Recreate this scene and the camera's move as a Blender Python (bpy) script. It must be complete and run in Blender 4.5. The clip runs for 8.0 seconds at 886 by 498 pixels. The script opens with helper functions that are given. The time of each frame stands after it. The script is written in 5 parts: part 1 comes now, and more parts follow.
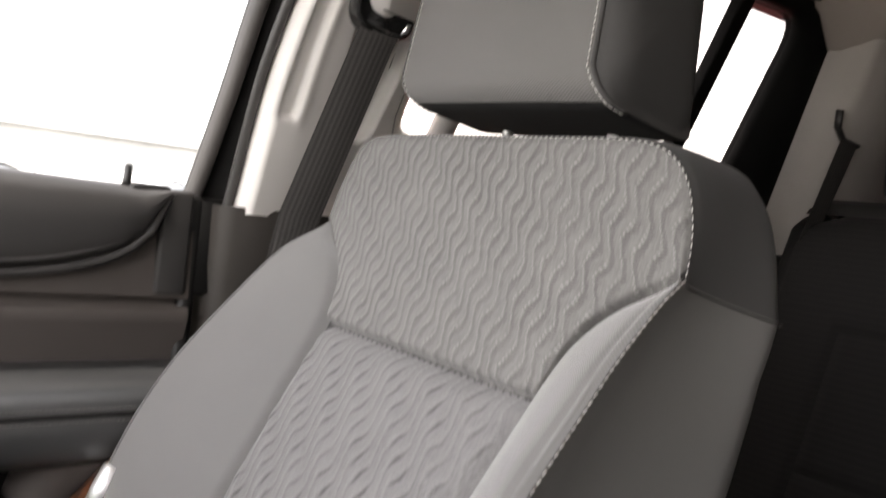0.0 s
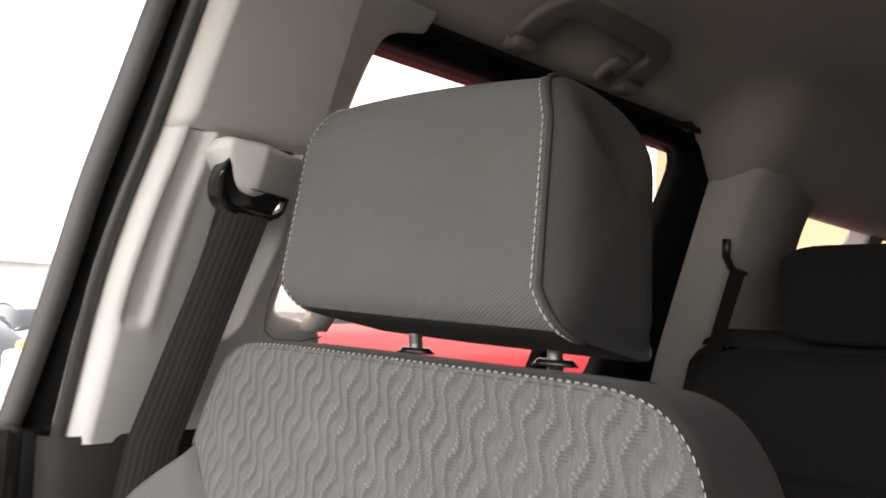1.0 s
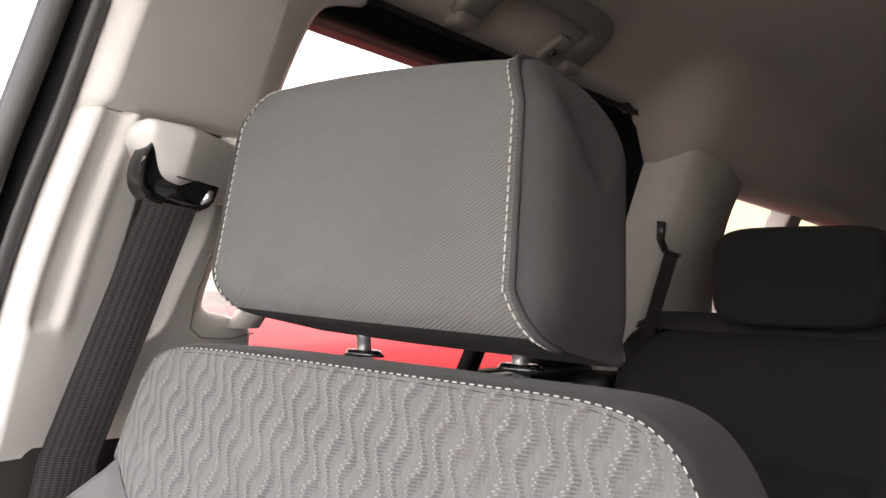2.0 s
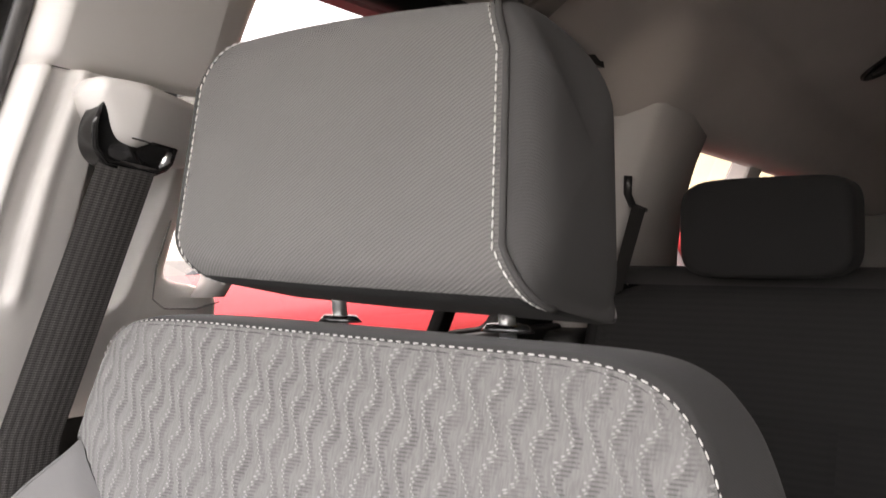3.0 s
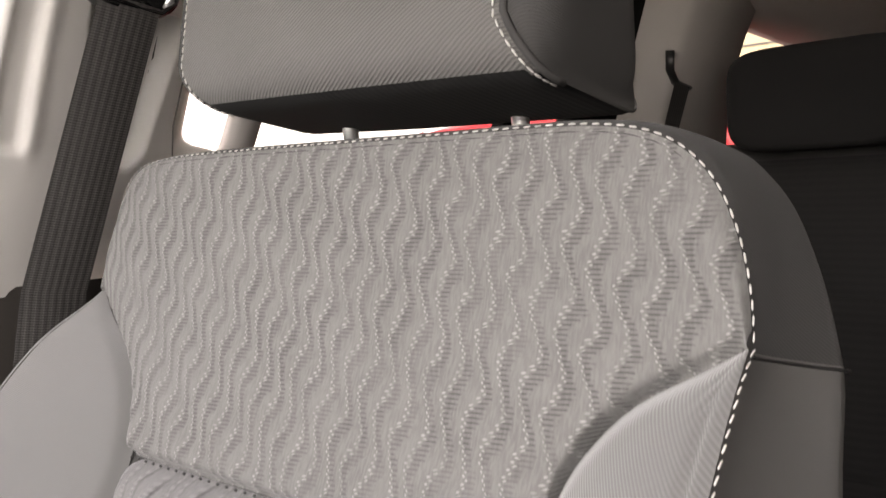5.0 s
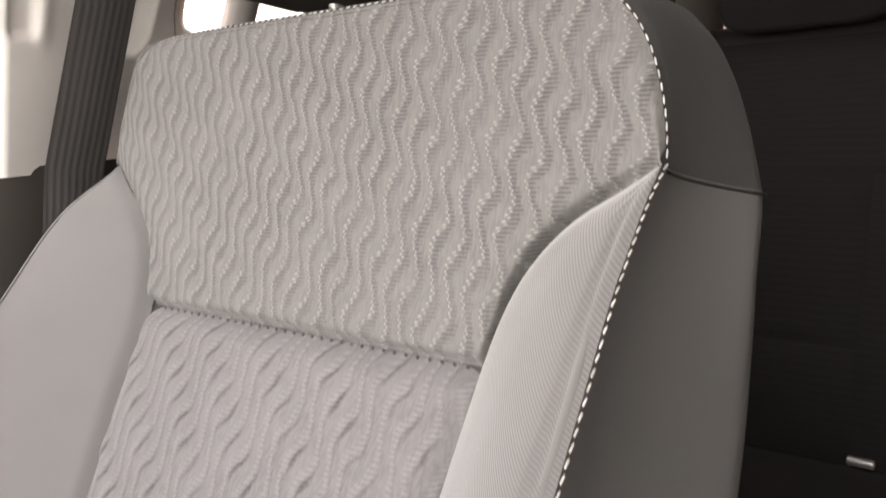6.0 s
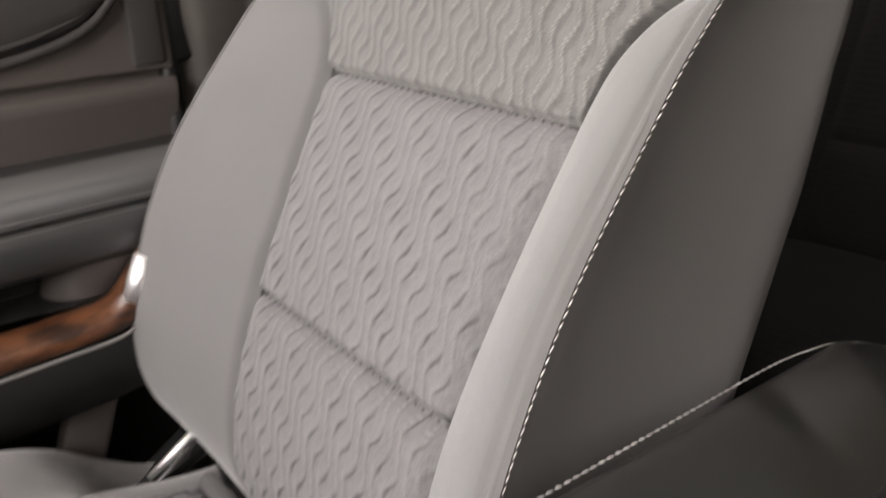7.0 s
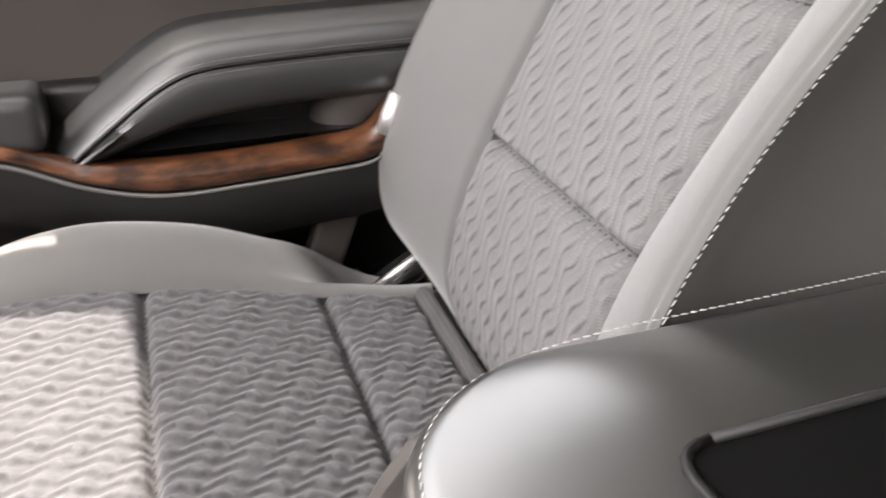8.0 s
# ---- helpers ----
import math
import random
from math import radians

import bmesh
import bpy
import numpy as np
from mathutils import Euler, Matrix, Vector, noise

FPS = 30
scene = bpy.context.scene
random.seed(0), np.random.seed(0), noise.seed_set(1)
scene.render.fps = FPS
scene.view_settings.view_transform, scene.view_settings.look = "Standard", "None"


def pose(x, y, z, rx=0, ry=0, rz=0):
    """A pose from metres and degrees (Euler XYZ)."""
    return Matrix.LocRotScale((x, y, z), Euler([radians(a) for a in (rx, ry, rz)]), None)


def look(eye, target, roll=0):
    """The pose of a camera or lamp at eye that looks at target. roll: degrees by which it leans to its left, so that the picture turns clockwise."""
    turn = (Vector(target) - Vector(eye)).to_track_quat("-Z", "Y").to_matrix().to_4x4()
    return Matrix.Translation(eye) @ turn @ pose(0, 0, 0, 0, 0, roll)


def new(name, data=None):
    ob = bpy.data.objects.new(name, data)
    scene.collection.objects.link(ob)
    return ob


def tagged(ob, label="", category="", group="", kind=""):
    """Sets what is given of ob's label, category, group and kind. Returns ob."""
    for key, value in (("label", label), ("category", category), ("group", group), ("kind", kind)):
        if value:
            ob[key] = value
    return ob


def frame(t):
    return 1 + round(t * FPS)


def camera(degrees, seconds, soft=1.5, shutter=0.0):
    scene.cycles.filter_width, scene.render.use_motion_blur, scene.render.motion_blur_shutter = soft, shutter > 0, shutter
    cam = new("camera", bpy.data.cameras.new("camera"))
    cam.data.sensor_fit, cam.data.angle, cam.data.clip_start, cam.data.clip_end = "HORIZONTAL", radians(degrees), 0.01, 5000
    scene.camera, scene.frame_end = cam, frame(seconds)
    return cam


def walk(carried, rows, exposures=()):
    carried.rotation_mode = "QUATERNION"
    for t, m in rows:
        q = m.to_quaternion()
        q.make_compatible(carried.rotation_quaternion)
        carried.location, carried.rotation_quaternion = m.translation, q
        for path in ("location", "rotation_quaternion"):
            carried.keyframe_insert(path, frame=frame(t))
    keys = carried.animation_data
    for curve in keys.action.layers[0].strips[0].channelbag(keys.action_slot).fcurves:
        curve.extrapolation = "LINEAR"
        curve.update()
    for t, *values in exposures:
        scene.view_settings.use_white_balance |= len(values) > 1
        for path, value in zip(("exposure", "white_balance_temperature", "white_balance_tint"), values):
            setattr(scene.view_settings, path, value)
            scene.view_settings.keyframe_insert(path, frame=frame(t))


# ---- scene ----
cam = camera(56.2, 8.0, 1.5, 0.4)
PATH = [
    (0, (0.187, 0.442, 1.338), (-1.437, 1.606, 1.252), 6.7),
    (0.5, (0.116, 0.456, 1.401), (-1.401, 1.758, 1.47), 4.4),
    (1, (0.029, 0.499, 1.448), (-1.378, 1.911, 1.61), 2.6),
    (1.5, (-0.025, 0.517, 1.463), (-1.311, 2.041, 1.614), 2.7),
    (1.7, (-0.024, 0.514, 1.464), (-1.297, 2.05, 1.6), 2.3),
    (2.8, (-0.056, 0.531, 1.47), (-1.246, 2.138, 1.512), 0.5),
    (3, (-0.059, 0.53, 1.464), (-1.234, 2.148, 1.486), 0.0),
    (3.5, (-0.058, 0.537, 1.443), (-1.235, 2.154, 1.399), -1.0),
    (4, (-0.06, 0.571, 1.415), (-1.286, 2.149, 1.333), -2.3),
    (4.2, (-0.062, 0.584, 1.407), (-1.309, 2.146, 1.325), -2.8),
    (5.3, (-0.042, 0.559, 1.367), (-1.326, 2.084, 1.209), -2.5),
    (5.5, (-0.029, 0.555, 1.36), (-1.319, 2.071, 1.166), -3.2),
    (6, (0.007, 0.532, 1.344), (-1.292, 2.016, 1.013), -3.7),
    (6.5, (0.064, 0.494, 1.35), (-1.306, 1.845, 0.803), -3.8),
    (7, (0.118, 0.469, 1.345), (-1.379, 1.558, 0.591), -2.6),
    (7.5, (0.171, 0.443, 1.332), (-1.425, 1.266, 0.452), -1.0),
    (8, (0.208, 0.422, 1.332), (-1.454, 1.007, 0.386), -0.1),
]
EXPOSURE = [(0.0, 4.28, 7750.0, 19.0), (0.5, 4.08, 7750.0, 19.0), (1.0, 4.05, 7750.0, 19.0), (1.5, 4.48, 7650.0, 20.0), (3.0, 4.67, 7650.0, 21.0), (4.0, 4.57, 7950.0, 21.0), (5.5, 4.46, 8050.0, 21.0), (6.25, 4.64, 8150.0, 21.0), (7.0, 4.40, 8150.0, 21.0), (7.5, 4.60, 8050.0, 20.0), (8.0, 4.72, 7850.0, 19.0)]
walk(cam, [(t, look(eye, target, roll)) for t, eye, target, roll in PATH], EXPOSURE)

# world, sun, exposure
SUN_EL, SUN_AZ = 69.5, 180.0
world = bpy.data.worlds.new("sky")
scene.world = world
world.use_nodes = True
wn = world.node_tree
sky = wn.nodes.new("ShaderNodeTexSky")
sky.sky_type, sky.sun_disc = "NISHITA", False
sky.air_density, sky.dust_density, sky.ozone_density = 1.0, 1.2, 0.7
sky.sun_elevation, sky.sun_rotation = radians(SUN_EL), radians(SUN_AZ)
bg = wn.nodes["Background"]
haze = wn.nodes.new("ShaderNodeHueSaturation")
haze.inputs["Saturation"].default_value = 0.22
wn.links.new(sky.outputs[0], haze.inputs["Color"])
wn.links.new(haze.outputs[0], bg.inputs[0])
bg.inputs[1].default_value = 0.15
sun = new("sun", bpy.data.lights.new("sun", "SUN"))
sun.data.energy, sun.data.angle, sun.data.color = 0.9, radians(0.5), (1.0, 0.97, 0.93)
to_sun = Vector((math.sin(radians(SUN_AZ)) * math.cos(radians(SUN_EL)), math.cos(radians(SUN_AZ)) * math.cos(radians(SUN_EL)), math.sin(radians(SUN_EL))))
sun.matrix_world = look(Vector((0, 0, 8)) + to_sun * 5, (0, 0, 8))


# ---- materials ----
class Nodes:
    """Small builder for a node tree."""

    def __init__(self, name):
        self.mat = bpy.data.materials.new(name)
        self.mat.use_nodes = True
        self.tree = self.mat.node_tree
        self.bsdf = self.tree.nodes["Principled BSDF"]

    def add(self, kind, **values):
        n = self.tree.nodes.new(kind)
        for k, v in values.items():
            n.inputs[k].default_value = v
        return n

    def link(self, a, b):
        self.tree.links.new(a, b)

    def put(self, socket, value):
        if isinstance(value, (int, float)):
            socket.default_value = value
        else:
            self.link(value, socket)

    def math(self, op, a, b=0.0, c=0.0):
        n = self.tree.nodes.new("ShaderNodeMath")
        n.operation = op
        for i, v in enumerate((a, b, c)):
            self.put(n.inputs[i], v)
        return n.outputs[0]

    def smooth(self, x, lo, hi, a=0.0, b=1.0):
        n = self.tree.nodes.new("ShaderNodeMapRange")
        n.interpolation_type = "SMOOTHSTEP"
        self.put(n.inputs[0], x)
        for i, v in enumerate((lo, hi, a, b)):
            n.inputs[i + 1].default_value = v
        return n.outputs[0]

    def mix(self, f, a, b):
        n = self.tree.nodes.new("ShaderNodeMix")
        n.data_type = "RGBA"
        self.put(n.inputs[0], f)
        for i, v in ((6, a), (7, b)):
            if isinstance(v, tuple):
                n.inputs[i].default_value = (*v, 1.0)
            else:
                self.link(v, n.inputs[i])
        return n.outputs[2]

    def noise(self, scale, detail=3.0, coord="Object", rough=0.55, stretch=None):
        tc = self.tree.nodes.new("ShaderNodeTexCoord")
        n = self.tree.nodes.new("ShaderNodeTexNoise")
        n.inputs["Scale"].default_value, n.inputs["Detail"].default_value, n.inputs["Roughness"].default_value = scale, detail, rough
        if stretch:
            m = self.tree.nodes.new("ShaderNodeMapping")
            m.inputs["Scale"].default_value = stretch
            self.link(tc.outputs[coord], m.inputs[0])
            self.link(m.outputs[0], n.inputs[0])
        else:
            self.link(tc.outputs[coord], n.inputs[0])
        return n.outputs[0]

    def uv(self):
        tc = self.tree.nodes.new("ShaderNodeTexCoord")
        s = self.tree.nodes.new("ShaderNodeSeparateXYZ")
        self.link(tc.outputs["UV"], s.inputs[0])
        return s.outputs[0], s.outputs[1]

    def bump(self, height, strength=0.3, distance=0.001):
        n = self.tree.nodes.new("ShaderNodeBump")
        n.inputs["Strength"].default_value, n.inputs["Distance"].default_value = strength, distance
        self.link(height, n.inputs["Height"])
        self.link(n.outputs[0], self.bsdf.inputs["Normal"])

    def finish(self, colour, rough=0.6, metal=0.0, sheen=0.0, spec=0.5):
        if isinstance(colour, tuple):
            self.bsdf.inputs["Base Color"].default_value = (*colour, 1.0)
        else:
            self.link(colour, self.bsdf.inputs["Base Color"])
        self.put(self.bsdf.inputs["Roughness"], rough)
        self.bsdf.inputs["Metallic"].default_value = metal
        self.bsdf.inputs["Sheen Weight"].default_value = sheen
        self.bsdf.inputs["Specular IOR Level"].default_value = spec
        return self.mat


def shade(c, k):
    return tuple(min(1.0, v * k) for v in c)


def plastic(name, colour, rough=0.55, grain=900.0, depth=0.12, spec=0.4):
    """Grained moulded plastic or vinyl, with faint large blotches."""
    n = Nodes(name)
    big = n.noise(6.0, 2.0)
    fine = n.noise(grain, 2.0)
    col = n.mix(big, shade(colour, 0.82), shade(colour, 1.16))
    n.bump(fine, depth, 0.0006)
    return n.finish(col, n.math("ADD", n.math("MULTIPLY", big, 0.16), rough - 0.065), spec=spec)


def twill(name, colour, pitch=0.0021, lean=0.7, depth=0.5, sheen=0.25):
    """Ribbed cloth: fine slanted ridges, read from the metre-scaled UV map."""
    n = Nodes(name)
    u, v = n.uv()
    s = n.math("ADD", n.math("MULTIPLY", u, lean), v)
    rib = n.math("SINE", n.math("MULTIPLY", s, 2 * math.pi / pitch))
    rib = n.smooth(rib, -1.0, 1.0)
    big = n.noise(14.0, 3.0)
    thread = n.noise(1500.0, 1.0)
    col = n.mix(rib, shade(colour, 0.87), shade(colour, 1.09))
    col = n.mix(n.math("MULTIPLY", n.smooth(big, 0.35, 0.7), 0.25), col, shade(colour, 0.85))
    h = n.math("ADD", rib, n.math("MULTIPLY", thread, 0.4))
    n.bump(h, depth, 0.0006)
    return n.finish(col, 0.85, sheen=sheen, spec=0.2)


def weave(name, colour, pitch=0.0032, depth=0.5, sheen=0.2, contrast=0.3):
    """Coarse diagonal weave: slanted cords broken by finer cross threads."""
    n = Nodes(name)
    u, v = n.uv()
    wob = n.math("MULTIPLY", n.noise(60.0, 2.0), 0.0016)
    a = n.math("SINE", n.math("MULTIPLY", n.math("ADD", n.math("SUBTRACT", u, n.math("MULTIPLY", v, 0.8)), wob), 2 * math.pi / pitch))
    b = n.math("SINE", n.math("MULTIPLY", n.math("ADD", u, n.math("MULTIPLY", v, 1.3)), 2 * math.pi / (pitch * 0.72)))
    w = n.smooth(n.math("ADD", a, n.math("MULTIPLY", b, 0.55)), -1.2, 1.2)
    big = n.noise(9.0, 3.0)
    fuzz = n.noise(1200.0, 2.0)
    col = n.mix(w, shade(colour, 1 - contrast), shade(colour, 1 + contrast))
    col = n.mix(n.math("MULTIPLY", n.smooth(big, 0.4, 0.7), 0.3), col, shade(colour, 0.85))
    n.bump(n.math("ADD", w, n.math("MULTIPLY", fuzz, 0.5)), depth, 0.0006)
    return n.finish(col, 0.85, sheen=sheen, spec=0.2)


WAVE_LINE, WAVE_SWING, WAVE_STEP, WAVE_BREAK = 0.0148, 0.0043, 0.254, 0.41
PERIOD, WAVE_FROM = 0.0485, (0.40, 99.83)


def wave_at(u, v, period):
    """Where a point of the quilted cloth lies between two of its wandering lines, 0 to 1 (a line runs at 0.4), and how strongly the line slants there."""
    ph = v / period + u / WAVE_LINE * WAVE_STEP + WAVE_FROM[0] + 0.05 * math.sin(u * 41 + v * 23)
    k = ph % 1.0
    tri = k / WAVE_BREAK if k < WAVE_BREAK else (1 - k) / (1 - WAVE_BREAK)
    tri = 0.25 * tri + 0.75 * tri * tri * (3 - 2 * tri)
    s = u + (tri - 0.5) * 2 * WAVE_SWING + 0.0005 * (math.sin(u * 310 + v * 190) + math.sin(v * 420 - u * 170))
    q = (k - WAVE_BREAK) / (1 - WAVE_BREAK) if k > WAVE_BREAK else 0.0
    return (s / WAVE_LINE + WAVE_FROM[1]) % 1.0, math.sin(math.pi * q) ** 0.7


def ridge(fq, plain=1.0, crest=0.66):
    """Height of the cloth between two lines: a slow rise, a crest along the line, a quicker fall; plain: the crest where the line hangs straight."""
    f = (fq[0] - 0.4 + crest) % 1.0
    k = f / crest if f < crest else (1 - f) / (1 - crest)
    return k * k * (3 - 2 * k) * (plain + (1 - plain) * fq[1])


def wave_cloth(name, colour, period, dot_mix=0.85, dark_mix=0.75, rib_mix=0.0, rib_pitch=0.0030, reach_to=0.80, slanted=0.0):
    """Quilted cloth: pairs of pale knots along the wandering lines and short dark threads beside them; slanted: how far
    the dark paints shade in the grooves.
    """
    n = Nodes(name)
    u, v = n.uv()
    mul, add, sub, sin = (lambda a, b: n.math("MULTIPLY", a, b)), (lambda a, b: n.math("ADD", a, b)), (lambda a, b: n.math("SUBTRACT", a, b)), (lambda a: n.math("SINE", a))
    ph = add(add(mul(v, 1 / period), mul(u, WAVE_STEP / WAVE_LINE)), mul(sin(add(mul(u, 41.0), mul(v, 23.0))), 0.05))
    k = n.math("FRACT", add(ph, 100.0 + WAVE_FROM[0]))
    tri = n.math("MINIMUM", mul(k, 1 / WAVE_BREAK), mul(sub(1.0, k), 1 / (1 - WAVE_BREAK)))
    tri = add(mul(n.smooth(tri, 0.0, 1.0), 0.75), mul(tri, 0.25))
    wob = add(sin(add(mul(u, 310.0), mul(v, 190.0))), sin(sub(mul(v, 420.0), mul(u, 170.0))))
    s = add(add(u, mul(sub(tri, 0.5), 2 * WAVE_SWING)), mul(wob, 0.0005))
    f = n.math("FRACT", add(mul(s, 1 / WAVE_LINE), WAVE_FROM[1]))
    # a pair of pale knots in each row, the second a little lower
    pitch = 0.0042
    row = n.math("FLOOR", n.math("DIVIDE", v, pitch))
    shift = mul(sub(n.math("FRACT", mul(sin(mul(row, 12.9898)), 43.7)), 0.5), 0.06)
    fs = add(f, shift)

    def knot(at, drop, size):
        du = sub(fs, at)
        dv = mul(sub(n.math("FRACT", add(n.math("DIVIDE", v, pitch), drop)), 0.5), pitch / WAVE_LINE)
        return n.smooth(n.math("SQRT", add(mul(du, du), mul(dv, dv))), size * 0.35, size, 1.0, 0.0)

    vary = n.smooth(n.noise(90.0, 2.0), 0.36, 0.60, 0.45, 1.0)
    dots = mul(n.math("MAXIMUM", knot(0.35, 0.0, 0.076), mul(knot(0.455, 0.45, 0.070), 0.85)), vary)
    # short dark threads on the falling side; slanted adds groove shade to the colour
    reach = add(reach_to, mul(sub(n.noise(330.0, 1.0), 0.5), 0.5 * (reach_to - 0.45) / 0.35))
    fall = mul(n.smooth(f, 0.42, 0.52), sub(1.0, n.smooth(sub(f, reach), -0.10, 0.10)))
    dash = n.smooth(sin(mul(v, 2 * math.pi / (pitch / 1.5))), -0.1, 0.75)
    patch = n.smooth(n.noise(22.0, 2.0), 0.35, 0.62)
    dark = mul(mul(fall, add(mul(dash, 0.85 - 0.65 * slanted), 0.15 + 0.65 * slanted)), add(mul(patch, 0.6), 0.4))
    # fine cross ribs on the crest
    crest = mul(n.smooth(f, 0.02, 0.30), sub(1.0, n.smooth(f, 0.40, 0.60)))
    rib = mul(n.smooth(sin(add(mul(v, 2 * math.pi / rib_pitch), mul(n.noise(160.0, 1.0), 3.0))), -0.6, 0.8), crest)
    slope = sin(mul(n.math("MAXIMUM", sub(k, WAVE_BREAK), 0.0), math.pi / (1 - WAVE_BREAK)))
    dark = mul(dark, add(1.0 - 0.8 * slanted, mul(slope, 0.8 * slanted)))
    fuzz = n.noise(900.0, 3.0)
    grain = n.noise(220.0, 3.0, stretch=(3.0, 1.0, 0.5))
    cloud = n.noise(35.0, 3.0)
    col = n.mix(n.smooth(grain, 0.3, 0.7), shade(colour, 0.86), shade(colour, 1.1))
    col = n.mix(mul(n.smooth(cloud, 0.4, 0.65), 0.3), col, shade(colour, 1.2))
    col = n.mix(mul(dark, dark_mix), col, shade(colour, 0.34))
    col = n.mix(mul(rib, rib_mix), col, shade(colour, 1.75))
    col = n.mix(mul(dots, dot_mix), col, shade(colour, 2.1))
    n.bump(add(add(add(mul(fuzz, 0.5), mul(dots, 0.6)), mul(rib, 1.2 * rib_mix)), mul(dark, -0.35)), 0.6, 0.0009)
    return n.finish(col, 0.9, sheen=0.15, spec=0.15)


def ribbed_belt(name, colour):
    n = Nodes(name)
    u, v = n.uv()
    rib = n.smooth(n.math("SINE", n.math("MULTIPLY", u, 2 * math.pi / 0.0065)), -0.8, 0.8)
    knit = n.smooth(n.math("SINE", n.math("MULTIPLY", v, 2 * math.pi / 0.0022)), -1.0, 1.0)
    col = n.mix(rib, shade(colour, 0.78), shade(colour, 1.15))
    col = n.mix(n.math("MULTIPLY", knit, 0.25), col, shade(colour, 0.6))
    n.bump(n.math("ADD", n.math("MULTIPLY", rib, 0.7), n.math("MULTIPLY", knit, 0.5)), 0.5, 0.0006)
    return n.finish(col, 0.6, spec=0.35)


def burl(name):
    """Lacquered burl-wood trim."""
    n = Nodes(name)
    a = n.noise(22.0, 5.0, stretch=(2.0, 1.0, 2.5))
    b = n.noise(120.0, 4.0, stretch=(1.0, 0.35, 1.0))
    col = n.mix(n.smooth(a, 0.32, 0.68), (0.018, 0.0068, 0.0035), (0.150, 0.056, 0.025))
    col = n.mix(n.math("MULTIPLY", n.smooth(b, 0.45, 0.7), 0.55), col, (0.022, 0.008, 0.004))
    n.bsdf.inputs["Coat Weight"].default_value = 0.3
    n.bsdf.inputs["Coat Roughness"].default_value = 0.12
    return n.finish(col, 0.35)


def asphalt(name):
    n = Nodes(name)
    big, fine = n.noise(0.25, 4.0), n.noise(60.0, 3.0)
    col = n.mix(n.smooth(big, 0.35, 0.65), (0.16, 0.155, 0.15), (0.22, 0.215, 0.205))
    col = n.mix(n.math("MULTIPLY", fine, 0.4), col, (0.09, 0.09, 0.09))
    n.bump(fine, 0.5, 0.01)
    return n.finish(col, 0.9)


def stucco(name, colour):
    n = Nodes(name)
    big, fine = n.noise(0.5, 4.0), n.noise(25.0, 4.0)
    col = n.mix(n.smooth(big, 0.3, 0.7), shade(colour, 0.88), shade(colour, 1.05))
    n.bump(fine, 0.3, 0.01)
    return n.finish(col, 0.9)


def paint(name, colour, rough=0.25, coat=1.0):
    n = Nodes(name)
    big = n.noise(3.0, 2.0)
    col = n.mix(n.smooth(big, 0.3, 0.7), shade(colour, 0.95), shade(colour, 1.05))
    n.bsdf.inputs["Coat Weight"].default_value = coat
    n.bsdf.inputs["Coat Roughness"].default_value = 0.05
    return n.finish(col, rough + 0.2)


def glass(name, tint):
    """Thin tinted car glass: it lets light straight through and mirrors a little."""
    n = Nodes(name)
    clear = n.add("ShaderNodeBsdfTransparent", Color=(*tint, 1.0))
    gloss = n.add("ShaderNodeBsdfGlossy", Roughness=0.0)
    both = n.add("ShaderNodeMixShader", Fac=0.05)
    n.link(clear.outputs[0], both.inputs[1])
    n.link(gloss.outputs[0], both.inputs[2])
    n.link(both.outputs[0], n.tree.nodes["Material Output"].inputs[0])
    return n.mat


def headliner(name, colour):
    n = Nodes(name)
    big, fine = n.noise(3.0, 3.0), n.noise(700.0, 3.0)
    col = n.mix(n.smooth(big, 0.3, 0.7), shade(colour, 0.93), shade(colour, 1.05))
    n.bump(fine, 0.25, 0.001)
    return n.finish(col, 0.95, sheen=0.2, spec=0.1)


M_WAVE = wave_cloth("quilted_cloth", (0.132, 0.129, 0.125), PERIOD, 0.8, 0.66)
# lower back and cushion: dark along the slants paints the shade beside the ridges
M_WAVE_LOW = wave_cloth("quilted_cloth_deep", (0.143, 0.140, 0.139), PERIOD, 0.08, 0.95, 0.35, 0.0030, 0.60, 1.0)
# same quilted cloth, darkened so the cushion's shade sits in the colour
M_CUSHION = wave_cloth("quilted_cloth_cushion_shaded", (0.100, 0.098, 0.103), PERIOD, 0.04, 0.75, 0.22, 0.0030, 0.70, 1.0)
M_TWILL = twill("ribbed_cloth", (0.128, 0.126, 0.123), 0.0021, 0.7, 0.28, 0.5)
# bolster cloth again, darkened for the shade where cushion and backrest meet
M_TUCK = twill("tuck_cloth_shaded", (0.080, 0.078, 0.078), 0.006, 0.0, 0.8, 0.1)
M_SIDE = plastic("seat_side_vinyl", (0.105, 0.102, 0.098), 0.6, 700, 0.15)
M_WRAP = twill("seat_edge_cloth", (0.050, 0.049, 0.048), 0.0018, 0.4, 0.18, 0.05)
M_REST = weave("headrest_weave", (0.114, 0.110, 0.105), 0.0025, 0.6, 0.10, 0.22)
M_REST_SIDE = weave("headrest_side_weave", (0.046, 0.0447, 0.0435), 0.0019, 0.25, 0.02, 0.08)
M_THREAD = plastic("pale_thread", (0.52, 0.507, 0.48), 0.7, 1500, 0.1)
# bench cloths set darker than real dark cloth, carrying the rear's shade in colour
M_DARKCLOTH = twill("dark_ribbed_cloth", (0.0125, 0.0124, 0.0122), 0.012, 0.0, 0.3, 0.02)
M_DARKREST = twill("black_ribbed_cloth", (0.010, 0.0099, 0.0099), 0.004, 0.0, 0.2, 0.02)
M_DARKVINYL = plastic("dark_vinyl", (0.02, 0.0195, 0.0195), 0.55, 600)
M_CHROME = Nodes("chrome").finish((0.95, 0.95, 0.95), 0.5, 1.0)
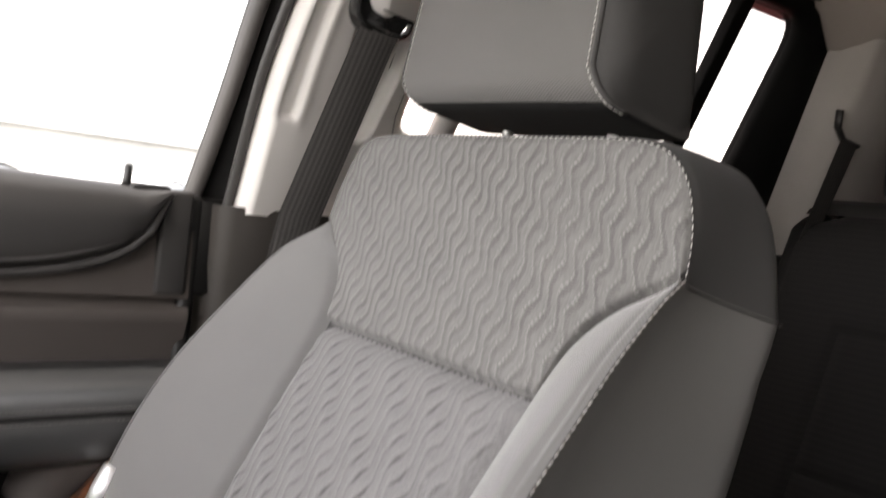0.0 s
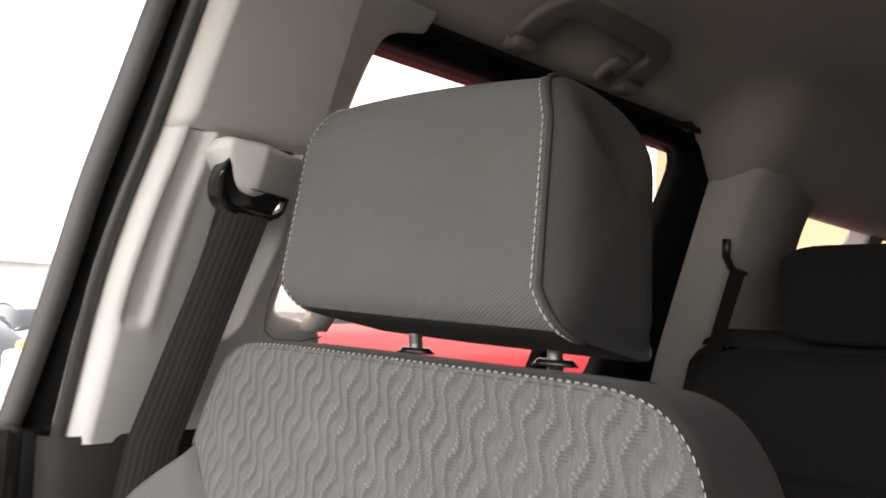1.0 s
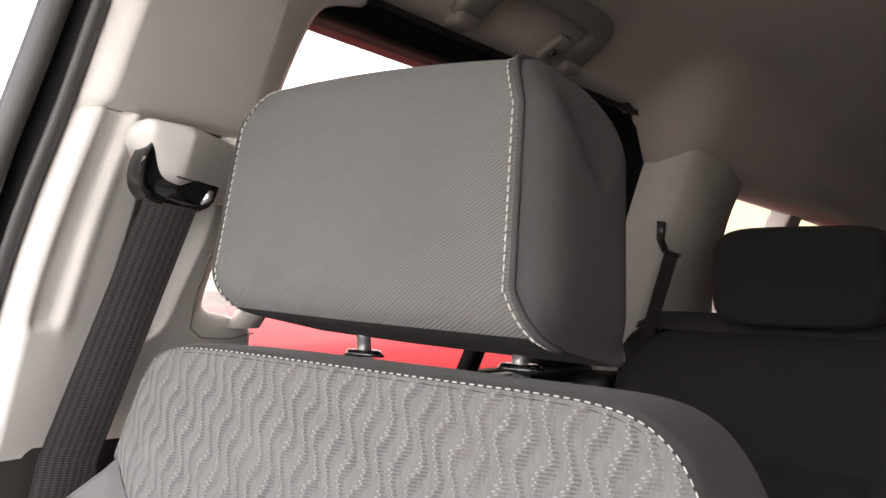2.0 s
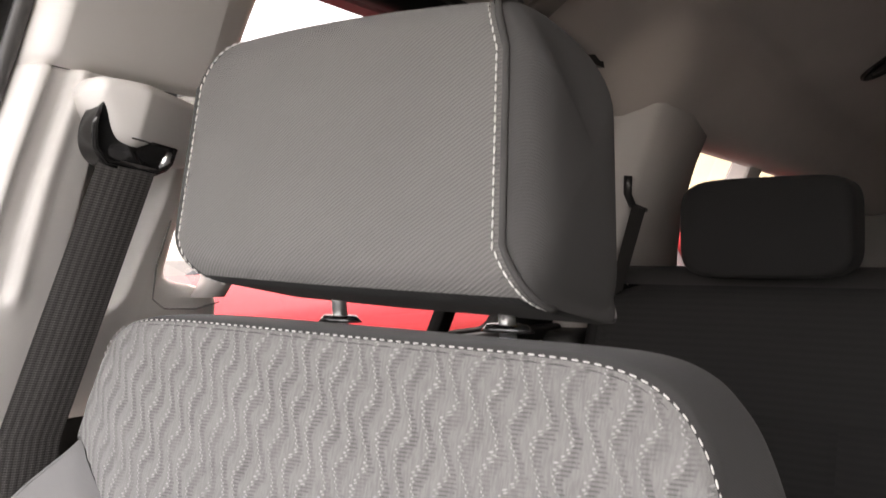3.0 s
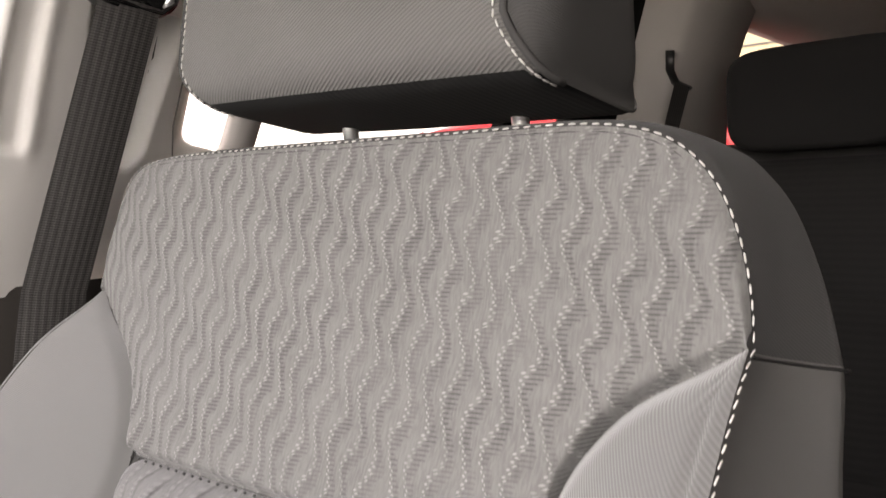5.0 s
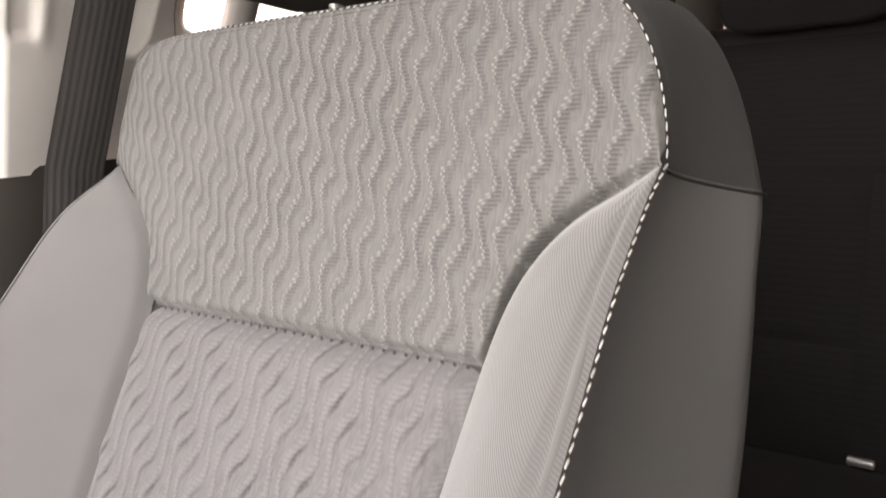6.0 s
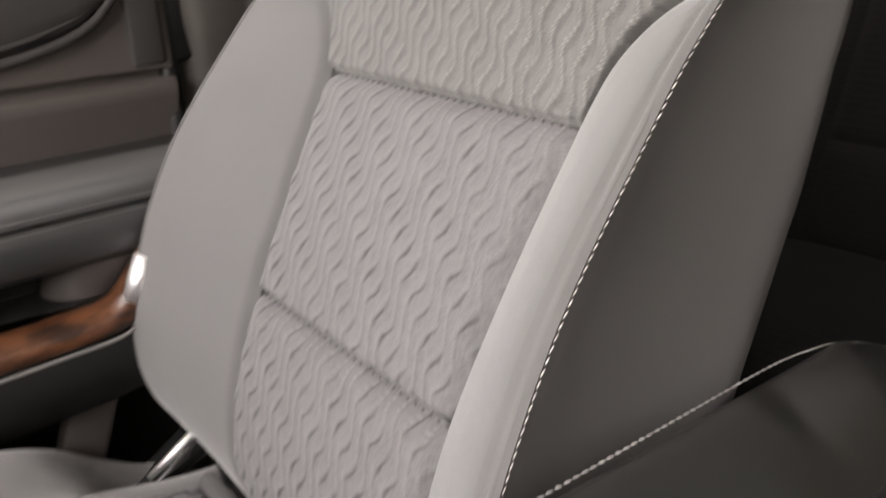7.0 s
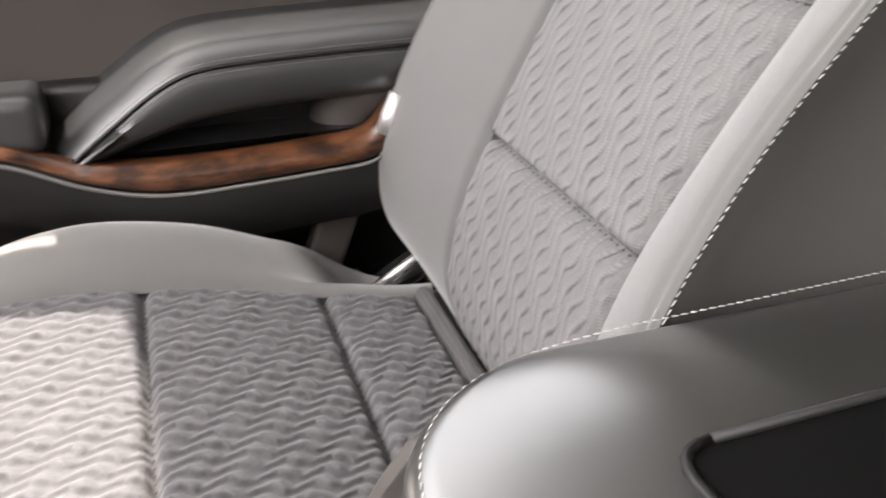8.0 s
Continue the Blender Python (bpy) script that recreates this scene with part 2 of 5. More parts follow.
M_POLISHED = Nodes("polished_chrome").finish((0.98, 0.98, 0.98), 0.35, 1.0)
M_STEEL = Nodes("brushed_steel").finish((0.5, 0.5, 0.5), 0.3, 1.0)
M_BLACK = plastic("black_plastic", (0.018, 0.018, 0.018), 0.35, 500, 0.05)
M_PILLAR = plastic("warm_grey_trim", (0.70, 0.675, 0.645), 0.6, 800)
M_TRIMGREY = plastic("grey_trim", (0.17, 0.163, 0.156), 0.55, 800)
M_ROOF = headliner("headliner_cloth", (0.43, 0.384, 0.347))
M_ROOFTRIM = plastic("brown_grey_trim", (0.18, 0.163, 0.15), 0.6, 800)
M_GLOSSBLACK = plastic("glossy_black_plastic", (0.012, 0.012, 0.012), 0.14, 400, 0.02, 0.6)
M_DOOR = plastic("brown_door_trim", (0.068, 0.058, 0.053), 0.55, 500, 0.12, 0.3)
M_DOORTOP = plastic("dark_door_top", (0.034, 0.032, 0.031), 0.5, 500, 0.12, 0.35)
M_SASH = plastic("dark_window_sash", (0.05, 0.045, 0.042), 0.5, 500, 0.1, 0.35)
M_DOORLOW = plastic("black_door_trim", (0.010, 0.0097, 0.0095), 0.45, 500, 0.1, 0.3)
M_FOOT = plastic("dark_taupe_trim", (0.032, 0.028, 0.025), 0.42, 600, 0.1, 0.4)
M_PAD = plastic("padded_vinyl", (0.028, 0.0285, 0.029), 0.38, 450, 0.08, 0.85)
n_ = Nodes("lid_vinyl")
n_.bump(n_.noise(700.0, 2.0), 0.04, 0.0005)
n_.bsdf.inputs["Coat Weight"].default_value = 1.0
n_.bsdf.inputs["Coat Roughness"].default_value = 0.28
n_.bsdf.inputs["Coat IOR"].default_value = 2.1
M_LID = n_.finish(n_.mix(n_.noise(45.0, 3.0), (0.013, 0.0135, 0.012), (0.019, 0.0195, 0.0175)), 0.36, spec=0.6)
M_BURL = burl("burl_wood")
M_STALK = plastic("taupe_buckle_cover", (0.060, 0.054, 0.050), 0.5, 600)
M_BELT = ribbed_belt("belt_webbing", (0.05, 0.047, 0.045))
M_FRAME = plastic("matt_black_trim", (0.0045, 0.0045, 0.0045), 0.7, 500, 0.05, 0.08)
M_RUBBER = plastic("rubber_seal", (0.06, 0.057, 0.055), 0.42, 300)
# the warm grey trim again, its shade further back put in the colour
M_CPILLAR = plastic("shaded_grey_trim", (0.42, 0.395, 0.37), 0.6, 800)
M_CARPET = headliner("carpet", (0.05, 0.048, 0.045))
# front door glass: tints chosen to balance the daylight coming in
M_GLASS = glass("window_glass", (0.30, 0.33, 0.348))
M_GLASS_LEFT = glass("window_glass_across", (0.10, 0.104, 0.104))
M_PRIVACY = glass("privacy_glass", (0.17, 0.17, 0.17))
M_WINDSCREEN = glass("tinted_windscreen", (0.62, 0.672, 0.705))
M_TARMAC = asphalt("tarmac")
M_WALL = stucco("cream_stucco", (0.72, 0.60, 0.40))
M_WHITEWALL = stucco("white_wall", (0.75, 0.75, 0.73))
M_RED = paint("red_paint", (0.50, 0.012, 0.02), 0.35, 0.15)
M_WHITE = paint("white_paint", (0.78, 0.78, 0.77))
M_SILVER = paint("silver_paint", (0.45, 0.46, 0.47))
M_AMBER = Nodes("amber_lens").finish((0.8, 0.35, 0.03), 0.2)
M_LENS = Nodes("clear_lens").finish((0.7, 0.7, 0.7), 0.1)
# pale base colour paints the sky's reflection on the cab glass
M_CABGLASS = Nodes("sky_painted_glass").finish((0.34, 0.36, 0.37), 0.06)
M_DARKGLASS = Nodes("dark_glass").finish((0.02, 0.025, 0.03), 0.08)


# ---- mesh helpers ----
ORIGIN = {}


def thing(name, base, label, category, group="", kind=""):
    ob = new(name)
    ob.empty_display_size = 0.05
    ob.location = base
    ORIGIN[ob.name] = Vector(base)
    return tagged(ob, label, category, group, kind)


def part(name, bm, material, parent=None, label="", smooth=True):
    """Links a bmesh, drawn in world metres, as one mesh under a thing or a part."""
    me = bpy.data.meshes.new(name)
    base = ORIGIN[parent.name] if parent else Vector((0, 0, 0))
    bmesh.ops.translate(bm, verts=bm.verts, vec=-base)
    bmesh.ops.recalc_face_normals(bm, faces=bm.faces)
    for f in bm.faces:
        f.smooth = smooth
    bm.to_mesh(me)
    bm.free()
    me.materials.append(material)
    ob = new(name, me)
    ORIGIN[ob.name] = base
    if parent:
        ob.parent = parent
    if label:
        ob["label"] = label
    return ob


def fixed(name, bm, material, label, category, smooth=True):
    """A piece of the setting."""
    return tagged(part(name, bm, material, None, "", smooth), label, category, "", "structure")


def spl(knots):
    """A smooth curve through (x, y) knots, as a function of x."""
    xs = [k[0] for k in knots]
    ys = [k[1] for k in knots]
    n = len(xs)
    m = [0.0] * n
    for i in range(n):
        a, b = max(i - 1, 0), min(i + 1, n - 1)
        m[i] = (ys[b] - ys[a]) / (xs[b] - xs[a])

    def f(x):
        if x <= xs[0]:
            return ys[0]
        if x >= xs[-1]:
            return ys[-1]
        i = max(j for j in range(n - 1) if xs[j] <= x)
        h = xs[i + 1] - xs[i]
        t = (x - xs[i]) / h
        return (2 * t**3 - 3 * t * t + 1) * ys[i] + (t**3 - 2 * t * t + t) * h * m[i] + (3 * t * t - 2 * t**3) * ys[i + 1] + (t**3 - t * t) * h * m[i + 1]

    return f


def sheet(points, uvs=None, closed=False, bm=None):
    """A quad grid from rows of points; uvs: rows of (u, v) in metres."""
    bm = bm or bmesh.new()
    rows = [[bm.verts.new(p) for p in row] for row in points]
    layer = bm.loops.layers.uv.verify()
    for i in range(len(rows) - 1):
        n = len(rows[i])
        for j in range(n if closed else n - 1):
            k = (j + 1) % n
            quad = ((i, j), (i, k), (i + 1, k), (i + 1, j))
            vs = [rows[a][b] for a, b in quad]
            if len(set(vs)) < 4:
                continue
            f = bm.faces.new(vs)
            if uvs:
                for loop, (a, b) in zip(f.loops, quad):
                    loop[layer].uv = uvs[a][b]
    return bm


def auto_uv(points):
    """UV in metres along the rows and columns of a grid."""
    out = []
    for i, row in enumerate(points):
        line, s = [], 0.0
        for j, p in enumerate(row):
            s += (Vector(p) - Vector(row[j - 1])).length if j else 0.0
            line.append(s)
        half = line[len(line) // 2]
        out.append([x - half for x in line])
    v, vs = 0.0, []
    mid = len(points[0]) // 2
    for i, row in enumerate(points):
        v += (Vector(row[mid]) - Vector(points[i - 1][mid])).length if i else 0.0
        vs.append(v)
    return [[(u, vs[i]) for u in line] for i, line in enumerate(out)]


def cap(bm, ring):
    try:
        bm.faces.new(ring)
    except ValueError:
        pass


def loft(sections, cap_ends=True, bm=None):
    """Closed rings of points, skinned one to the next."""
    bm = bm or bmesh.new()
    rings = [[bm.verts.new(p) for p in s] for s in sections]
    for a, b in zip(rings, rings[1:]):
        n = len(a)
        for j in range(n):
            bm.faces.new((a[j], a[(j + 1) % n], b[(j + 1) % n], b[j]))
    if cap_ends:
        cap(bm, rings[0])
        cap(bm, rings[-1])
    return bm


def box(lo, hi, bevel=0.0, segments=2, bm=None):
    bm = bm or bmesh.new()
    made = bmesh.ops.create_cube(bm, size=1.0)["verts"]
    for v in made:
        v.co = Vector([(l + h) / 2 + c * (h - l) for l, h, c in zip(lo, hi, v.co)])
    if bevel:
        edges = {e for v in made for e in v.link_edges}
        bmesh.ops.bevel(bm, geom=list(edges), offset=bevel, segments=segments, profile=0.5, affect="EDGES")
    return bm


def tube(path, radius, sides=10, bm=None, squash=1.0):
    """A round bar along a path."""
    path = [Vector(p) for p in path]
    rings = []
    for i, p in enumerate(path):
        d = (path[min(i + 1, len(path) - 1)] - path[max(i - 1, 0)]).normalized()
        a = d.cross(Vector((0.13, 0.21, 0.97))).normalized()
        b = d.cross(a)
        r = radius[i] if isinstance(radius, (list, tuple)) else radius
        rings.append([p + (a * math.cos(2 * math.pi * k / sides) + b * math.sin(2 * math.pi * k / sides) * squash) * r for k in range(sides)])
    return loft(rings, True, bm)


def resample(path, step):
    """Points at even steps along a polyline, with the direction there."""
    path = [Vector(p) for p in path]
    out, carry = [], 0.0
    for a, b in zip(path, path[1:]):
        d = (b - a).length
        if d < 1e-9:
            continue
        s = carry
        while s < d:
            out.append((a + (b - a) * s / d, (b - a) / d))
            s += step
        carry = s - d
    return out


def stitches(name, path, parent, length=0.0055, gap=0.0022, r=0.0008, label="pale sewing thread", thread=None):
    """A run of sewn stitches as small raised beads along a path."""
    bm = bmesh.new()
    for p, d in resample(path, length + gap):
        a = d.cross(Vector((0.3, 0.2, 0.93))).normalized()
        b = d.cross(a)
        rings = []
        for t, k in ((-0.5, 0.35), (-0.3, 1.0), (0.3, 1.0), (0.5, 0.35)):
            c = p + d * (t * length) + a * (t * length * 0.16)
            rings.append([c + (a * math.cos(math.pi * q / 2) + b * math.sin(math.pi * q / 2)) * r * k for q in range(4)])
        loft(rings, True, bm)
    return part(name, bm, thread or M_THREAD, parent, label)


def slab(outline, lo, hi, axis=0, bevel=0.0, segments=2):
    """A flat outline of two coordinates, thickened along an axis."""
    order = {0: (1, 2), 1: (0, 2), 2: (0, 1)}[axis]
    bm = bmesh.new()
    rings = []
    for d in (lo, hi):
        ring = []
        for p in outline:
            co = [0, 0, 0]
            co[order[0]], co[order[1]], co[axis] = p[0], p[1], d
            ring.append(bm.verts.new(co))
        rings.append(ring)
    n = len(outline)
    for j in range(n):
        bm.faces.new((rings[0][j], rings[0][(j + 1) % n], rings[1][(j + 1) % n], rings[1][j]))
    ends = [bm.faces.new(rings[0]), bm.faces.new(rings[1])]
    if bevel:
        edges = {e for f in ends for e in f.edges}
        bmesh.ops.bevel(bm, geom=list(edges), offset=bevel, segments=segments, profile=0.5, affect="EDGES")
    return bm


def rounded(outline, radius, steps=5):
    """The outline with its corners rounded."""
    out, n = [], len(outline)
    for i in range(n):
        p, a, b = Vector(outline[i]), Vector(outline[i - 1]), Vector(outline[(i + 1) % n])
        r = radius[i] if isinstance(radius, (list, tuple)) else radius
        r = min(r, (a - p).length * 0.49, (b - p).length * 0.49)
        s, e = p + (a - p).normalized() * r, p + (b - p).normalized() * r
        for k in range(steps + 1):
            t = k / steps
            out.append(tuple(s * (1 - t) ** 2 + p * 2 * t * (1 - t) + e * t * t))
    return out


def side(z):
    """The inner face of the right-hand body side at a height (it leans in above the belt line)."""
    return -0.815 + 0.45 * (z - 1.31) if z > 1.31 else -0.815 - 0.02 * min(1.0, (1.31 - z) / 0.2)


def lean(bm, back=0.0):
    """Moves a bmesh drawn on the plane x = 0 onto the leaning body side."""
    for v in bm.verts:
        v.co.x += side(v.co.z) + back
    return bm


def ring_frame(outer, inner, lo, hi):
    """A flat frame between two outlines of the same count, in (y, z), thickened along x."""
    bm = bmesh.new()
    vs = [[bm.verts.new((d, p[0], p[1])) for p in o] for d in (lo, hi) for o in (outer, inner)]
    n = len(outer)
    for j in range(n):
        k = (j + 1) % n
        for a, b in ((0, 1), (1, 3), (3, 2), (2, 0)):
            bm.faces.new((vs[a][j], vs[a][k], vs[b][k], vs[b][j]))
    return bm


# ---- ground and the outside ----
def car(name, at, yaw, colour, label, group=""):
    """A parked saloon: body, cabin, windows, lamps and wheels. Its nose points along its own +y."""
    root = thing(name, (0, 0, 0), label, "car", group)
    hood = spl([(-2.25, 0.62), (-2.1, 0.92), (-1.3, 1.0), (-0.7, 1.0), (0.6, 0.98), (1.2, 0.95), (1.9, 0.84), (2.2, 0.66), (2.3, 0.5)])
    half = spl([(-2.25, 0.70), (-1.9, 0.84), (0, 0.9), (1.7, 0.86), (2.1, 0.76), (2.3, 0.62)])
    rows = []
    for i in range(30):
        y = -2.25 + 4.55 * i / 29
        h, w = hood(y), half(y)
        ring = [(-w * 0.9, 0.22), (-w, 0.45), (-w * 1.0, h - 0.16), (-w * 0.93, h - 0.04), (-w * 0.7, h + 0.005), (-w * 0.3, h + 0.02), (w * 0.3, h + 0.02), (w * 0.7, h + 0.005), (w * 0.93, h - 0.04), (w, h - 0.16), (w, 0.45), (w * 0.9, 0.22)]
        rows.append([(x, y, z) for x, z in ring])
    part("body", loft(rows), colour, root)
    top = spl([(-1.75, 1.0), (-1.2, 1.32), (-0.5, 1.45), (0.1, 1.43), (0.6, 1.22), (1.0, 0.97)])
    rows = []
    for i in range(18):
        y = -1.75 + 2.75 * i / 17
        h = top(y)
        k = (h - 0.95) / 0.5
        w = 0.84 - 0.22 * k
        rows.append([(x, y, z) for x, z in ((-0.84, 0.93), (-w - 0.02, h - 0.07), (-w * 0.85, h), (0, h + 0.02), (w * 0.85, h), (w + 0.02, h - 0.07), (0.84, 0.93))])
    part("cabin", loft(rows), M_DARKGLASS, root, "dark tinted glasshouse")
    rows = []
    for i in range(10):
        y = -1.15 + 1.3 * i / 9
        h = top(y) + 0.012
        w = 0.62 + 0.1 * (1.45 - h)
        rows.append([(x, y, h + dz) for x, dz in ((-w, -0.04), (-w * 0.8, 0.005), (0, 0.025), (w * 0.8, 0.005), (w, -0.04), (w * 0.8, -0.03), (0, -0.01), (-w * 0.8, -0.03))])
    part("roof", loft(rows), colour, root)
    for sx in (-1, 1):
        part("headlight", box((sx * 0.66 - 0.16, 2.02, 0.66), (sx * 0.66 + 0.16, 2.2, 0.8), 0.03), M_LENS, root, "clear headlight lens")
        part("indicator", box((sx * 0.82 - 0.05, 1.86, 0.66), (sx * 0.82 + 0.05, 2.06, 0.77), 0.02), M_AMBER, root, "amber corner lens")
        for y in (-1.35, 1.38):
            bm = bmesh.new()
            bmesh.ops.create_cone(bm, cap_ends=True, segments=28, radius1=0.32, radius2=0.32, depth=0.2)
            bmesh.ops.rotate(bm, verts=bm.verts, matrix=Matrix.Rotation(math.pi / 2, 3, "Y"))
            bmesh.ops.translate(bm, verts=bm.verts, vec=(sx * 0.8, y, 0.32))
            part("tyre", bm, M_BLACK, root)
            bm = bmesh.new()
            bmesh.ops.create_cone(bm, cap_ends=True, segments=20, radius1=0.2, radius2=0.18, depth=0.02)
            bmesh.ops.rotate(bm, verts=bm.verts, matrix=Matrix.Rotation(sx * math.pi / 2, 3, "Y"))
            bmesh.ops.translate(bm, verts=bm.verts, vec=(sx * 0.905, y, 0.32))
            part("rim", bm, M_STEEL, root)
    root.matrix_basis = pose(*at, 0, 0, yaw)
    return root


GROUND = -0.1
bm = bmesh.new()
vs = [bm.verts.new((x, y, GROUND)) for x, y in ((-400, -400), (400, -400), (400, 400), (-400, 400))]
bm.faces.new(vs)
fixed("ground", bm, M_TARMAC, "grey sunlit tarmac of a car park", "ground")

def pickup(name, at, label):
    """A tall pickup, nose towards -y: body, bonnet, cab with pillars, glass, lamps, grille and wheels."""
    root = thing(name, (0, 0, 0), label, "pickup truck", "parked cars")
    top = spl([(0.0, 1.28), (0.10, 1.37), (0.5, 1.41), (1.6, 1.45), (2.2, 1.48), (6.4, 1.46)])
    half = spl([(0.0, 0.86), (0.15, 0.95), (0.6, 1.0), (6.4, 1.0)])
    rows = []
    for i in range(40):
        y = 6.4 * i / 39
        h, w = top(y), half(y)
        ring = [(-w * 0.92, 0.5), (-w, 0.75), (-w * 1.01, 1.05), (-w, h - 0.15), (-w * 0.95, h - 0.05), (-w * 0.84, h - 0.01), (-w * 0.55, h + 0.02), (-w * 0.45, h + 0.045), (w * 0.45, h + 0.045), (w * 0.55, h + 0.02), (w * 0.84, h - 0.01), (w * 0.95, h - 0.05), (w, h - 0.15), (w * 1.01, 1.05), (w, 0.75), (w * 0.92, 0.5)]
        rows.append([(x, y, z) for x, z in ring])
    part("body", loft(rows), M_RED, root)
    roof = spl([(2.15, 1.46), (2.55, 1.72), (2.95, 1.90), (3.4, 1.945), (4.4, 1.945), (4.8, 1.91), (5.0, 1.5)])
    rows = []
    for i in range(24):
        y = 2.15 + 2.8 * i / 23
        h = roof(y)
        w = 0.93 - 0.24 * (h - 1.45) / 0.55
        rows.append([(x, y, z) for x, z in ((-0.93, 1.44), (-w - 0.01, h - 0.06), (-w * 0.9, h - 0.01), (0, h + 0.01), (w * 0.9, h - 0.01), (w + 0.01, h - 0.06), (0.93, 1.44))])
    part("glasshouse", loft(rows), M_CABGLASS, root, "cab glass with the mirrored sky put in its pale colour")
    rows = []
    for i in range(14):
        y = 2.9 + 1.95 * i / 13
        h = roof(y) + 0.01
        w = 0.93 - 0.24 * (h - 1.45) / 0.55
        rows.append([(x, y, h + dz) for x, dz in ((-w - 0.03, -0.10), (-w * 0.9, 0.005), (0, 0.025), (w * 0.9, 0.005), (w + 0.03, -0.10), (w * 0.9, -0.04), (0, -0.02), (-w * 0.9, -0.04))])
    part("roof", loft(rows), M_RED, root)
    for sx in (-1, 1):
        part("pillar", tube([(sx * 0.93, 2.17, 1.46), (sx * 0.83, 2.57, 1.71), (sx * 0.75, 2.97, 1.865)], 0.055, 8), M_RED, root)
        part("pillar", tube([(sx * 0.95, 4.15, 1.46), (sx * 0.75, 4.12, 1.90)], 0.05, 8), M_RED, root)
        part("pillar", tube([(sx * 0.95, 4.75, 1.46), (sx * 0.75, 4.7, 1.87)], 0.07, 8), M_RED, root)
        part("headlight", box((sx * 0.74 - 0.17, -0.03, 1.12), (sx * 0.74 + 0.17, 0.14, 1.33), 0.03), M_LENS, root, "clear headlight lens")
        part("indicator", box((sx * 0.93 - 0.06, 0.05, 1.16), (sx * 0.93 + 0.065, 0.26, 1.365), 0.02), M_AMBER, root, "amber corner lens")
        part("mirror", box((sx * 1.16 - 0.12, 2.55, 1.50), (sx * 1.16 + 0.12, 2.65, 1.78), 0.03), M_BLACK, root, "black door mirror")
        for y in (1.0, 5.2):
            bm = bmesh.new()
            bmesh.ops.create_cone(bm, cap_ends=True, segments=28, radius1=0.42, radius2=0.42, depth=0.26)
            bmesh.ops.rotate(bm, verts=bm.verts, matrix=Matrix.Rotation(math.pi / 2, 3, "Y"))
            bmesh.ops.translate(bm, verts=bm.verts, vec=(sx * 0.9, y, 0.42))
            part("tyre", bm, M_BLACK, root)
            bm = bmesh.new()
            bmesh.ops.create_cone(bm, cap_ends=True, segments=20, radius1=0.25, radius2=0.22, depth=0.03)
            bmesh.ops.rotate(bm, verts=bm.verts, matrix=Matrix.Rotation(sx * math.pi / 2, 3, "Y"))
            bmesh.ops.translate(bm, verts=bm.verts, vec=(sx * 1.035, y, 0.42))
            part("rim", bm, M_STEEL, root)
    part("grille", box((-0.55, -0.03, 0.9), (0.55, 0.05, 1.28), 0.02), M_CHROME, root, "bright grille")
    part("bumper", box((-0.95, -0.10, 0.55), (0.95, 0.15, 0.85), 0.05), M_CHROME, root, "chrome bumper")
    root.matrix_basis = pose(*at)
    return root


pickup("pickup_truck", (-2.85, 1.72, GROUND), "tall glossy red pickup parked alongside")
for x, y, yaw, m, lab in ((-8.2, 2.0, 100, M_WHITE, "white saloon parked nearby in bright sun"), (-17, 6.4, 88, M_SILVER, "silver saloon parked across the lot"), (-17, 10.2, 92, M_WHITE, "white saloon parked across the lot"), (-17, 14.4, 90, M_SILVER, "silver saloon parked across the lot"), (-20, 22.0, 60, M_WHITE, "white saloon parked at the far side")):
    car("parked_car", (x, y, GROUND), yaw, m, lab, "parked cars")

building = thing("building", (4, 20, GROUND), "tall cream stucco building with joint lines", "building")
part("wall", box((-11.5, 20, GROUND), (20, 28, 8.0)), M_WALL, building, "cream stucco wall", False)
part("parapet", box((-11.7, 19.8, 8.0), (20.2, 28.2, 8.3), 0.03), M_WHITEWALL, building, "pale coping", False)
for z in (2.4, 4.6):
    part("joint", box((-11.51, 19.985, z), (20.01, 20.01, z + 0.04)), M_TRIMGREY, building, "dark joint line", False)
for i in range(7):
    part("joint", box((-9.0 + i * 4.1, 19.984, GROUND), (-8.96 + i * 4.1, 20.01, 8.0)), M_TRIMGREY, building, "dark joint line", False)
canopy = thing("low_building", (-45, 12, GROUND), "long low white building with a pale fascia", "building")
part("wall", box((-52, -4, GROUND), (-45, 26, 3.2)), M_WHITEWALL, canopy, "white wall", False)
part("fascia", box((-52.4, -4.4, 3.2), (-44.4, 26.4, 3.8), 0.04), M_WHITEWALL, canopy, "pale fascia", False)

# ---- cabin shell ----
fixed("floor", box((-0.85, -1.2, 0.44), (0.85, 4.3, 0.50)), M_CARPET, "dark carpeted cabin floor", "floor", False)

roof_z = spl([(0.0, 1.885), (0.30, 1.878), (0.45, 1.862), (0.54, 1.836), (0.59, 1.806), (0.612, 1.782), (0.622, 1.766), (0.66, 1.760)])


def liner_z(x, y):
    """Height of the headliner over the plan."""
    bulge = 0.055 * max(0.0, 1 - ((abs(x) - 0.46) / 0.17) ** 2) * (1 / (1 + math.exp(-(y - 2.15) * 14)))
    drop = 0.05 * max(0.0, (y - 2.6) / 1.5) ** 2
    k, q, w = max(0.0, min(1.0, (y - 1.722) / 0.16)), max(0.0, min(1.0, (abs(x) - 0.46) / 0.10)), max(0.0, min(1.0, (abs(x) - 0.585) / 0.06))
    skirt = 0.098 * k * k * (3 - 2 * k) * q * q * (3 - 2 * q) * (1 - 0.30 * w)
    return roof_z(abs(x)) - bulge - drop - skirt


